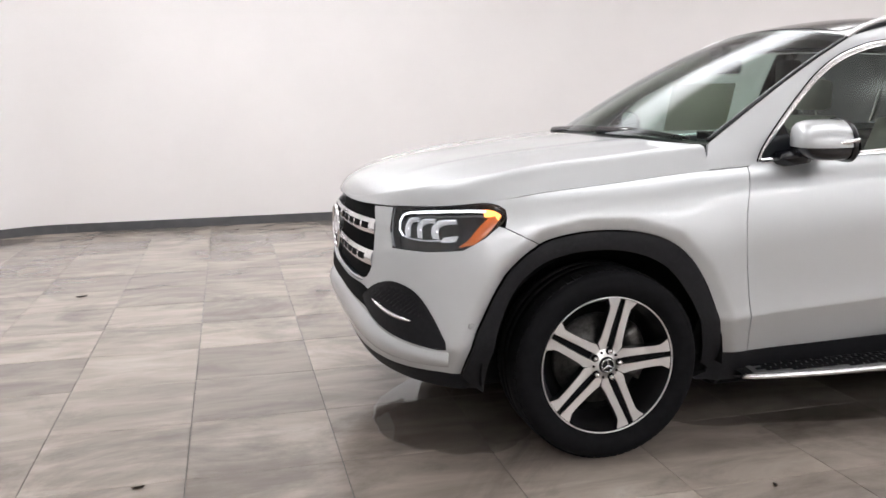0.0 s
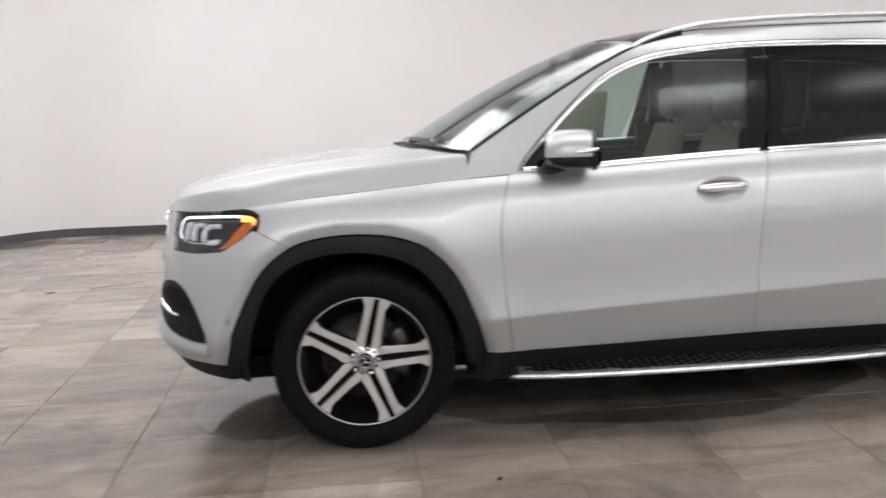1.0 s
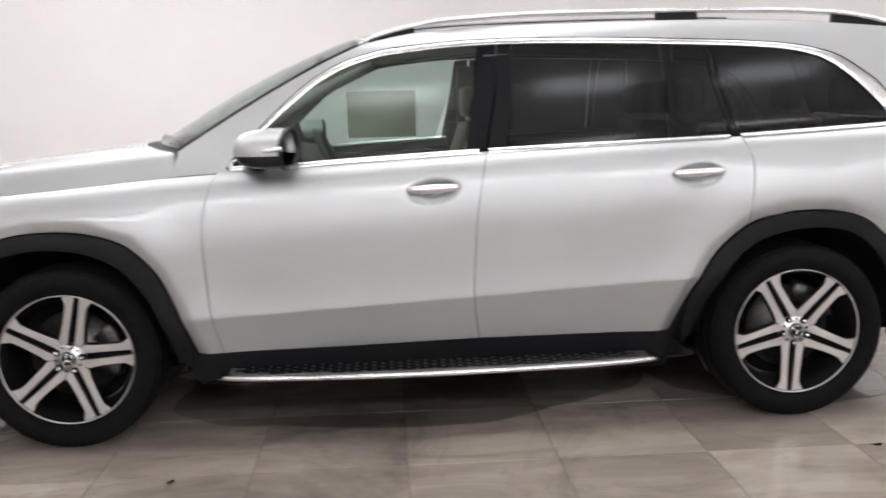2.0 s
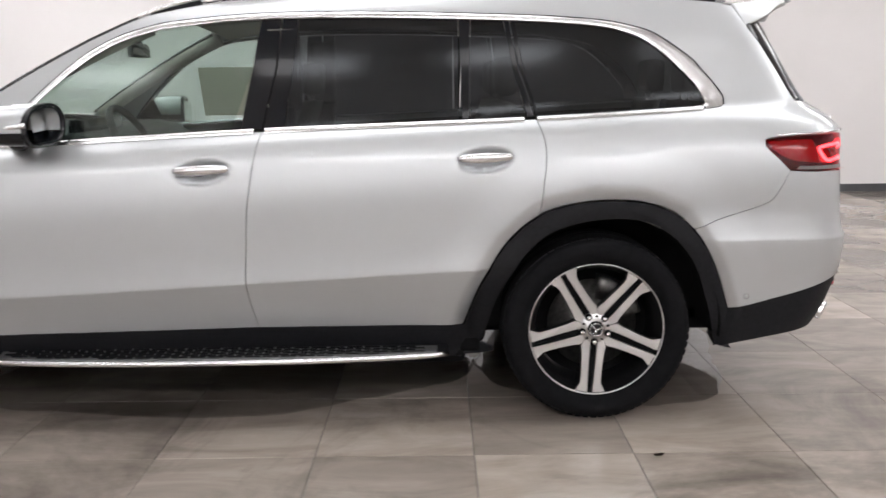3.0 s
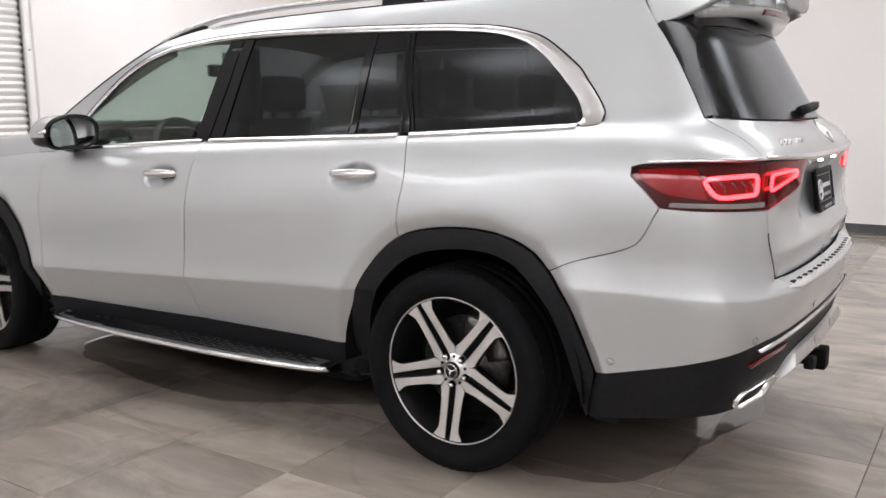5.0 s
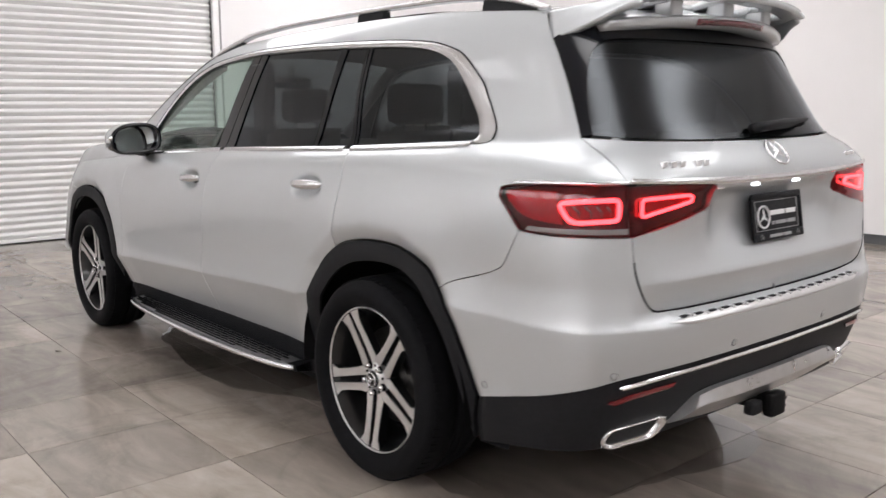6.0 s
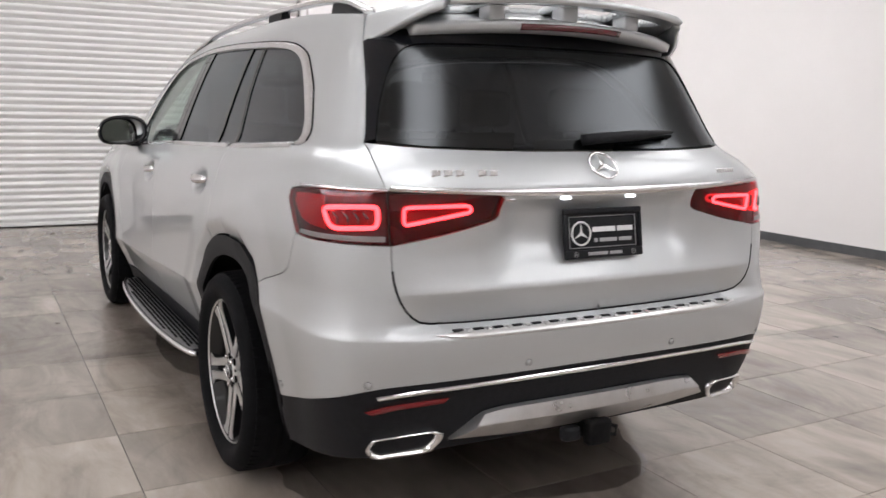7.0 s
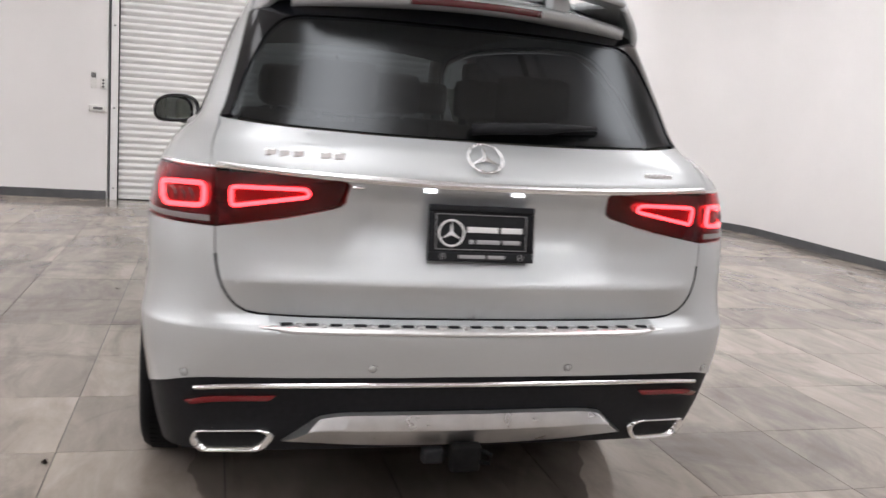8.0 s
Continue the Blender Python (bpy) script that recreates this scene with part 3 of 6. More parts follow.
# ---- helpers that lay outlines, strips and bars on the skin ----
def flow(pts, n=0, step=0.02):
    """A smooth line through points, evenly spaced: n points, or one each step."""
    p = [np.array(q, float) for q in pts]
    p = [2 * p[0] - p[1], *p, 2 * p[-1] - p[-2]]
    fine = []
    for i in range(1, len(p) - 2):
        for t in np.linspace(0, 1, 24, endpoint=False):
            fine.append(0.5 * (2 * p[i] + (p[i + 1] - p[i - 1]) * t + (2 * p[i - 1] - 5 * p[i] + 4 * p[i + 1] - p[i + 2]) * t * t
                               + (3 * p[i] - p[i - 1] - 3 * p[i + 1] + p[i + 2]) * t ** 3))
    fine.append(p[-2])
    fine = np.array(fine)
    far = np.r_[0, np.cumsum(np.linalg.norm(np.diff(fine, axis=0), axis=1))]
    n = n or max(2, int(far[-1] / step) + 1)
    want = np.linspace(0, far[-1], n)
    return [tuple(float(np.interp(w, far, fine[:, k])) for k in range(fine.shape[1])) for w in want]


def shrink(line, d):
    """A closed outline, counter-clockwise, drawn in by d."""
    n, out = len(line), []
    for i in range(n):
        a, b, c = (np.array(line[(i + k) % n]) for k in (-1, 0, 1))
        u, v = b - a, c - b
        u, v = u / (np.linalg.norm(u) or 1), v / (np.linalg.norm(v) or 1)
        m = np.array((-u[1], u[0])) + np.array((-v[1], v[0]))
        k = np.linalg.norm(m)
        out.append(tuple(b + m / k * d / max(0.4, k / 2) if k > 1e-6 else b))
    return out


def tidy(line):
    out = []
    for p in line:
        if not out or math.hypot(p[0] - out[-1][0], p[1] - out[-1][1]) > 1e-4:
            out.append(p)
    if math.hypot(out[0][0] - out[-1][0], out[0][1] - out[-1][1]) < 1e-4:
        out.pop()
    if sum(a[0] * b[1] - a[1] * b[0] for a, b in zip(out, out[1:] + out[:1])) < 0:
        out.reverse()
    return out


def sheet(line, fn, step=0.03, gap=0.0017, rim=0.014, whole=False, creases=()):
    """A panel: the outline, cut into a fine grid and laid on fn(a, b), with its edges turned in by rim. whole: with its mirror half. creases: (height, slope) of extra cuts."""
    line = tidy(line)
    if gap and whole:
        last = max(p[0] for p in line) if whole == "tail" else min(p[0] for p in line)
        line = [(p[0] if abs(p[0] - last) < 1e-6 else s[0], s[1]) for p, s in zip(line, shrink(line, gap))]
        line = [(last if abs(p[0] - last) < 0.004 else p[0], p[1]) for p in line]
    elif gap:
        line = shrink(line, gap)
    bm = bmesh.new()
    bm.faces.new([bm.verts.new((a, b, 0)) for a, b in line])
    for axis in (0, 1):
        lo, hi = min(p[axis] for p in line), max(p[axis] for p in line)
        for k in range(math.floor(lo / step) + 1, math.ceil(hi / step)):
            no = (1, 0, 0) if axis == 0 else (0, 1, 0)
            bmesh.ops.bisect_plane(bm, geom=bm.verts[:] + bm.edges[:] + bm.faces[:], dist=1e-5, plane_co=tuple(c * k * step for c in no), plane_no=no)
    for height, slope in creases:
        bmesh.ops.bisect_plane(bm, geom=bm.verts[:] + bm.edges[:] + bm.faces[:], dist=1e-5, plane_co=(1.5, height, 0), plane_no=(-slope, 1, 0))
    for v in bm.verts:
        v.co = fn(v.co.x, v.co.y)
    if whole:
        twin = bmesh.ops.duplicate(bm, geom=bm.verts[:] + bm.edges[:] + bm.faces[:])["geom"]
        for g in twin:
            if isinstance(g, bmesh.types.BMVert):
                g.co.y = -g.co.y
        bmesh.ops.reverse_faces(bm, faces=[g for g in twin if isinstance(g, bmesh.types.BMFace)])
        bmesh.ops.remove_doubles(bm, verts=[v for v in bm.verts if abs(v.co.y) < 0.003], dist=0.004)
    turn_in(bm, rim)
    return bm


def turn_in(bm, rim):
    bm.normal_update()
    if not rim:
        return
    edges = [e for e in bm.edges if len(e.link_faces) == 1]
    for e in edges:
        f = e.link_faces[0]
        loop = next(l for l in f.loops if l.edge == e)
        a, b = loop.vert, loop.link_loop_next.vert
        na, nb = a.normal.copy(), b.normal.copy()
        q = [bm.verts.new(p) for p in (b.co, a.co, a.co - na * rim, b.co - nb * rim)]
        bm.faces.new(q)


def band(outer, inner, n=60, m=4, out=0.006, bulge=0.0, rim=0.012, fn=None, closed=False):
    """A strip on the skin between two lines of (q, z)."""
    a, b = flow(outer, n), flow(inner, n)
    rows = []
    for i in range(n):
        row = []
        for k in range(m + 1):
            t = k / m
            q, z = a[i][0] + (b[i][0] - a[i][0]) * t, a[i][1] + (b[i][1] - a[i][1]) * t
            row.append((fn or body)(q, z, out + bulge * 4 * t * (1 - t)))
        rows.append(row)
    bm = bmesh.new()
    ladder(bm, rows)
    bm.normal_update()
    bm.faces.ensure_lookup_table()
    f = bm.faces[len(bm.faces) // 2]
    q, z = a[n // 2]
    if f.normal.dot(Vector(skin_normal(q, z))) < 0:
        bmesh.ops.reverse_faces(bm, faces=bm.faces)
    turn_in(bm, rim)
    return bm


def bar_on(line, r, out=0.0, n=8, step=0.03, closed=False, squash=1.0, whole=False):
    """A bar along a line of (q, z) on the skin."""
    pts = [body(q, z, out) for q, z in flow(line, step=step)]
    if closed:
        pts = pts[:-1]
    if whole:
        pts = pts + [(x, -y, z) for x, y, z in reversed(pts[:-1])]
    return tube(bmesh.new(), pts, r, n, closed, squash)


def mirrored(ob, parent, name=None):
    """The right-hand twin of a left-hand part, under the same or another parent."""
    me = ob.data.copy()
    me.transform(Matrix.Diagonal((1, -1, 1, 1)))
    me.flip_normals()
    o = new(name or ob.name.split(".")[0], me)
    o.parent = parent
    if ob.get("label"):
        o["label"] = ob["label"]
    return o


def pair(name, bm, material, parents, label="", smooth=True):
    """A part on the left and its twin on the right; parents: one thing, or a pair."""
    l, r = parents if isinstance(parents, tuple) else (parents, parents)
    a = part(name, bm, material, l, label, smooth)
    return a, mirrored(a, r)


def skin(q, z):
    return body(q, z)


def sunk(d):
    return lambda q, z: body(q, z, -d)


# ---- lines of the car ----
MID_F, MID_R = XA - LF, XB + LR
EDGE = curve((0.485, 1.236), (0.70, 1.370), (0.93, 1.505), (1.12, 1.605), (1.30, 1.680), (1.63, 1.732), (2.18, 1.750), (2.68, 1.755), (3.15, 1.745), (3.45, 1.726), (3.72, 1.702))
SEAM = [(-0.545, 1.044), (-0.27, 1.071), (0.087, 1.100), (0.332, 1.122), (0.47, 1.131), (0.642, 1.141)]
BELT = [(0.642, 1.141), (0.70, 1.158), (0.945, 1.164), (1.19, 1.178), (1.785, 1.206), (2.40, 1.226), (2.89, 1.243), (3.40, 1.268), (3.56, 1.281)]
TOP = [(0.690, 1.160), (0.732, 1.222), (0.827, 1.323), (0.923, 1.415), (1.044, 1.516), (1.166, 1.586), (1.289, 1.628), (1.413, 1.652), (1.751, 1.680),
       (2.20, 1.683), (2.782, 1.665), (3.048, 1.650), (3.20, 1.634), (3.31, 1.610)]
END = [(3.31, 1.610), (3.390, 1.582), (3.487, 1.517), (3.572, 1.450), (3.656, 1.391), (3.706, 1.345), (3.722, 1.315), (3.711, 1.294), (3.676, 1.283), (3.600, 1.278), (3.56, 1.281)]
ARCH_F_IN = [(-0.560, 0.305), (-0.483, 0.586), (-0.377, 0.752), (-0.194, 0.836), (0.035, 0.846), (0.223, 0.781), (0.347, 0.639), (0.421, 0.463), (0.445, 0.340)]
ARCH_R_IN = [(2.680, 0.360), (2.750, 0.568), (2.878, 0.745), (3.025, 0.823), (3.230, 0.846), (3.385, 0.808), (3.510, 0.690), (3.605, 0.500), (3.655, 0.385), (3.692, 0.296)]
SILL = [(0.530, 0.378), (0.642, 0.380), (1.128, 0.386), (1.74, 0.397), (2.590, 0.393)]
GAP_A = [(0.642, 0.380), (0.612, 0.55), (0.599, 0.685), (0.589, 0.913), (0.612, 1.05), (0.642, 1.141)]
GAP_B = [(1.740, 0.397), (1.722, 0.50), (1.712, 0.603), (1.722, 0.80), (1.732, 0.931), (1.763, 1.116), (1.785, 1.206)]
GAP_C = [(2.900, 0.868), (2.912, 0.98), (2.925, 1.10), (2.915, 1.18), (2.890, 1.243)]
QUARTER = [(3.525, 0.800), (3.62, 0.836), (3.752, 0.868), (3.86, 0.897), (3.920, 0.930), (3.985, 1.033)]
LAMP_LOW = [(3.985, 1.033), (4.06, 1.028), (4.152, 1.026), (4.315, 1.022)]
LAMP_TOP = [(3.985, 1.033), (3.926, 1.085), (3.868, 1.126), (3.858, 1.146), (3.884, 1.161), (4.0, 1.170), (4.101, 1.174), (4.264, 1.174)]
LID = [(4.135, 1.304), (4.208, 1.239), (4.264, 1.176), (4.296, 1.100), (4.315, 1.022), (4.322, 0.95), (4.330, 0.900), (4.353, 0.845), (4.399, 0.797), (4.46, 0.785), (4.60, 0.783), (MID_R, 0.783)]
DPOST = [(4.135, 1.304), (4.131, 1.385), (4.114, 1.462), (4.085, 1.535), (4.050, 1.595), (4.038, 1.612)]
BLACKLINE = [(3.735, 0.463), (3.82, 0.478), (3.936, 0.500), (4.05, 0.530), (4.17, 0.578), (4.26, 0.604), (4.40, 0.616), (4.775, 0.622), (MID_R, 0.623)]
LOWLINE = [(3.700, 0.286), (3.933, 0.318), (4.147, 0.352), (4.40, 0.372), (4.70, 0.38), (MID_R, 0.38)]


def back_to(line):
    return list(reversed(line))


def along(line, step=0.03):
    return flow(line, step=step)


car = tagged(new("car"), "silver seven-seat family SUV parked with its lamps on", "car")

# ---- body sides ----
arch_f, arch_r = along(ARCH_F, 0.025), along(ARCH_R, 0.025)
fender = [p for p in arch_f if p[0] > -0.285] + along([SILL[0], SILL[1]]) + along(GAP_A) + back_to(along(SEAM)) + along([(-0.545, 1.044), (-0.47, 1.03), (-0.439, 1.004), (-0.455, 0.953)]) + along([(-0.455, 0.953), (-0.288, 0.884)])
pair("front_fender", sheet(fender, skin, 0.0125), PAINT, car)

edge_line = [(at_x(x, EDGE(x)), EDGE(x)) for x in np.linspace(0.485, 3.72, 90)]
frame_line = (along([(0.458, 1.131), (0.642, 1.141)]) + along([(0.642, 1.141), (0.69, 1.152)]) + along(TOP) + along(END) + back_to(along([p for p in BELT if p[0] > 2.8]))
              + back_to(along(GAP_C)) + [p for p in arch_r if p[0] > 2.905 and p[0] < 3.52] + along(QUARTER) + along(LAMP_TOP)
              + back_to(along(LID[:3])) + along(DPOST) + back_to(edge_line) + along([(0.485, 1.236), (0.458, 1.131)]))
pair("side_frame", sheet(frame_line, skin, 0.016), PAINT, car, "silver pillar, roof side and rear quarter")


def door_pair(name, line, label):
    return pair(name, sheet(line, skin, 0.0125, creases=[(z, 0.05) for z in (0.579, 0.584, 0.5885, 0.5935, 0.598, 0.604)]), PAINT, car, label)


front_door = door_pair("front_door", along(SILL[1:4]) + along(GAP_B) + back_to(along(BELT[:5])) + back_to(along(GAP_A)), "silver front door with a tinted window")
rear_door = door_pair("rear_door", along(SILL[3:]) + [p for p in arch_r if p[0] < 2.897] + along(GAP_C) + back_to(along(BELT[4:7])) + back_to(along(GAP_B)), "silver rear door with dark privacy glass")

# dark lining behind the joints
lining = along([(0.40, 0.36), (2.75, 0.36)]) + along([(2.75, 0.36), (2.80, 0.80), (3.2, 1.0), (3.6, 0.95), (4.1, 1.0), (4.14, 1.26)]) + along([(4.14, 1.26), (3.4, 1.25), (1.8, 1.18), (0.66, 1.13)]) + along([(0.66, 1.13), (-0.5, 1.02)]) + along([(-0.5, 1.02), (-0.4, 0.97), (0.35, 0.93), (0.40, 0.36)])
pair("lining", sheet(lining, sunk(0.03), 0.06, 0, 0), LINER, car, "dark inner body")

# ---- front: bumper, hood, grille, lamps ----
HEAD = [(-0.982, 1.013), (-0.985, 0.93), (-0.962, 0.861), (-0.786, 0.861), (-0.641, 0.872), (-0.542, 0.920), (-0.480, 0.960), (-0.439, 1.004), (-0.470, 1.030), (-0.532, 1.040), (-0.74, 1.036), (-0.90, 1.025)]
GRILLE = [(-1.105, 1.008), (-1.085, 0.93), (-1.08, 0.80), (-1.10, 0.735), (-1.17, 0.697), (-1.40, 0.682), (MID_F, 0.680)]
bumper = ([p for p in arch_f if p[0] <= -0.288] + along([(-0.288, 0.884), (-0.455, 0.953)]) + along([(-0.455, 0.953), (-0.478, 0.958)])
          + back_to(HEAD[2:7]) + back_to(HEAD[0:2]) + along([(-0.982, 1.013), (-1.04, 1.011), (-1.105, 1.008)]) + along(GRILLE) + along([(MID_F, 0.68), (MID_F, 0.455)])
          + along([(MID_F, 0.455), (-1.30, 0.450), (-1.107, 0.432), (-0.868, 0.410), (-0.727, 0.402), (-0.645, 0.385)]))
front_bumper_ob = part("front_bumper", sheet(bumper, skin, 0.016, whole="nose"), PAINT, car, "silver front bumper")
lip = along([(MID_F, 0.45), (-1.30, 0.445), (-1.107, 0.427), (-0.868, 0.405), (-0.645, 0.380)]) + along([(-0.645, 0.38), (-0.560, 0.295)]) + along([(-0.560, 0.295), (-0.80, 0.315), (-1.1, 0.345), (MID_F, 0.365)])
part("lower_lip", sheet(lip, sunk(0.02), whole="nose"), PLASTIC, car, "black plastic chin under the bumper")


def hood_z(x, y):
    """Height of the hood: a gently crowned top as far as a crease, and steep sides from there to the seam."""
    zs, ys, a = SEAM_Z(x), max(0.02, nose_half(x)), abs(y)
    yc = ys - min(0.062, 0.35 * ys)
    zc = min(zs + CREASE(x), HOOD_Z(x))
    if a > yc:
        return zs + (zc - zs) * (1 - min(1.0, (a - yc) / (ys - yc)) ** 1.45)
    ridge = 0.006 * math.exp(-((a - (0.40 + 0.10 * (x + 0.8))) / 0.05) ** 2) * ease(-0.80, -0.5, x)
    return zc + (HOOD_Z(x) - zc) * (1 - (a / yc) ** 2) + ridge * (1 - (a / yc) ** 4)


CREASE = curve((-0.89, 0.012), (-0.80, 0.042), (-0.65, 0.074), (-0.40, 0.098), (0.0, 0.103), (0.50, 0.103))
SEAM_Z = curve((-0.89, 1.008), (-0.7, 1.026), (-0.46, 1.045), (-0.265, 1.071), (0.087, 1.100), (0.332, 1.122), (0.60, 1.138))
HOOD_Z = curve((-0.897, 1.010), (-0.886, 1.042), (-0.84, 1.090), (-0.673, 1.142), (-0.409, 1.188), (-0.137, 1.222), (0.2, 1.255), (0.5, 1.27))


def nose_half(x):
    z = SEAM_Z(x)
    if x > XA:
        return half(x, z)
    u = min(1.0, (XA - x) / (XA - NOSE(z)))
    n = ROUND_F(z)
    return half(XA, z) * (1 - u ** n) ** (1 / n)


def hood_rear(u):
    return 0.20 + (0.470 - 0.20) * min(1.0, abs(u) / 0.92) ** 2.2


half_row = [0.9 * k / 22 for k in range(22)] + [0.888, 0.9, 0.906, 0.918, 0.936, 0.954, 0.970, 0.984, 0.994, 1.0]
HOOD_ACROSS = [-v for v in reversed(half_row[1:])] + half_row
rows = []
for k in range(61):
    t = (k / 60) ** 1.6
    row = []
    x0 = -0.8955
    for v in HOOD_ACROSS:
        x = x0 + (hood_rear(v) - x0) * t
        ys = nose_half(x) + 0.0005
        yc = ys - min(0.062, 0.35 * ys)
        a = abs(v)
        y = math.copysign(yc * a / 0.9 if a <= 0.9 else yc + (ys - yc) * (a - 0.9) / 0.1, v)
        row.append((x, y, hood_z(x, y) - 0.0006))
    rows.append(row)
bm = bmesh.new()
ladder(bm, rows)
bmesh.ops.recalc_face_normals(bm, faces=bm.faces)
if sum(f.normal.z for f in bm.faces) < 0:
    bmesh.ops.reverse_faces(bm, faces=bm.faces)
turn_in(bm, 0.008)
hood = part("hood", bm, PAINT, car, "silver hood with two low ridges")
part("engine_bay", boxes(((-0.62, -0.52, 0.35), (0.35, 0.52, 1.02), 0.05)), LINER, car)

# headlights
def headlight():
    lamp = part("headlight", sheet(HEAD, sunk(0.045), 0.02, 0.0, 0.0), GLOSSBLACK, car, "headlight with white daytime strip and amber reflector")
    part("lens", sheet(HEAD, sunk(0.001), 0.03, 0.003, 0.04), LENS, lamp)
    part("surround", bar_on(HEAD + HEAD[:1], 0.004, -0.004, 6, 0.02, True), GLOSSBLACK, lamp)
    part("daytime_strip", bar_on([(-0.925, 0.912), (-0.946, 0.930), (-0.946, 0.970), (-0.928, 0.992), (-0.88, 1.003), (-0.74, 1.013), (-0.60, 1.018), (-0.535, 1.015)], lambda t: 0.0030 + 0.0022 * ease(0.15, 0.35, t), -0.014), WHITEGLOW, lamp, "lit white light strip")
    part("lower_strip", bar_on([(-0.925, 0.912), (-0.88, 0.904), (-0.80, 0.902), (-0.74, 0.906)], 0.0026, -0.016), CRYSTAL, lamp)
    part("turn_lamp", band([(-0.545, 1.022), (-0.50, 1.018), (-0.466, 1.002)], [(-0.545, 0.996), (-0.51, 0.992), (-0.482, 0.982)], 14, 2, -0.012, 0.004), AMBERGLOW, lamp, "amber turn lamp")
    part("side_reflector", band([(-0.466, 0.998), (-0.52, 0.945), (-0.580, 0.900), (-0.66, 0.882)], [(-0.515, 1.000), (-0.575, 0.955), (-0.615, 0.915), (-0.655, 0.888)], 20, 2, -0.012, 0.003), AMBER, lamp, "amber side reflector")
    for q, w in ((-0.900, 0.026), (-0.830, 0.034), (-0.745, 0.046)):
        part("lamp_block", band([(q - w, 0.912), (q - w * 1.15, 0.950), (q - w * 0.3, 0.984), (q + w * 1.5, 0.990)], [(q - w * 0.25, 0.912), (q - w * 0.35, 0.946), (q + w * 0.25, 0.966), (q + w * 1.5, 0.974)], 18, 3, -0.030, 0.010, 0.02), CRYSTAL, lamp, "clear lamp block")
    part("reflector_fin", band([(-0.735, 0.918), (-0.70, 0.922), (-0.665, 0.926)], [(-0.745, 0.900), (-0.71, 0.901), (-0.68, 0.904)], 10, 1, -0.020, 0.003), CRYSTAL, lamp)
    return lamp


lamp = headlight()
twin = mirrored(lamp, car)
for child in lamp.children:
    mirrored(child, twin)

# grille: dark field, two slotted chrome bars, ring emblem
grille_field = along([(-1.09, 1.02), (-1.085, 0.93), (-1.08, 0.80), (-1.10, 0.735), (-1.17, 0.695), (-1.40, 0.680), (MID_F, 0.678)]) + along([(MID_F, 0.678), (MID_F, 1.03)]) + along([(MID_F, 1.03), (-1.09, 1.02)])
grille = part("grille", sheet(grille_field, sunk(0.035), 0.04, 0, 0, whole="nose"), LINER, car, "black grille with two slotted chrome bars")
part("grille_frame", bar_on([(-1.112, 1.004), (-1.092, 0.93), (-1.087, 0.80), (-1.107, 0.738), (-1.175, 0.700), (-1.40, 0.685), (MID_F, 0.683)], 0.006, -0.012, whole=True), PAINT, grille)
for z in (0.925, 0.800):
    line = [(-1.090, z), (-1.2, z), (-1.35, z), (MID_F, z)]
    bar = part("grille_bar", band([(q, zz + 0.030) for q, zz in line], [(q, zz - 0.030) for q, zz in line], 40, 4, -0.006, 0.010, 0.02), SATIN, grille, "bright slotted grille bar")
    mirrored(bar, grille)
    for k in range(5):
        for side in (1, -1):
            q = at_y(0.088 * k + 0.075, z, False)
            w = 0.027
            slot = bmesh.new()
            ladder(slot, [[(lambda t: (t[0], t[1] * -side, t[2]))(body(q + dq, z + dz, 0.0055)) for dq in (-w, 0, w)] for dz in (-0.014, 0.012)])
            part("slot", slot, LINER, bar, "dark slot")
emblem_x = NOSE(0.86) - 0.025


def badge(parent, name, centre, r, out, material, lean=0):
    """A ring with three arms, facing along the car."""
    b = bmesh.new()
    c = Vector(centre)
    tube(b, [c + Vector((0, math.cos(a) * r, math.sin(a) * r)) for a in np.linspace(0, math.tau, 40, endpoint=False)], r * 0.085, 8, True)
    for a in (90, 210, 330):
        u = Vector((0, math.cos(radians(a)), math.sin(radians(a))))
        s = u.cross(Vector((1, 0, 0)))
        w = r * 0.16
        tip, base1, base2 = c + u * r * 0.97, c + s * w, c - s * w
        top = c + Vector((out * r * 0.16, 0, 0))
        vs = [b.verts.new(p) for p in (tip, base1, top, base2)]
        b.faces.new((vs[0], vs[1], vs[2]))
        b.faces.new((vs[0], vs[2], vs[3]))
    if lean:
        bmesh.ops.rotate(b, verts=b.verts[:], cent=c, matrix=Matrix.Rotation(radians(-lean), 3, "Y"))
    return part(name, b, material, parent, "chrome ring emblem", smooth=True)


badge(grille, "emblem", (emblem_x, 0, 0.862), 0.095, -1, CHROME)

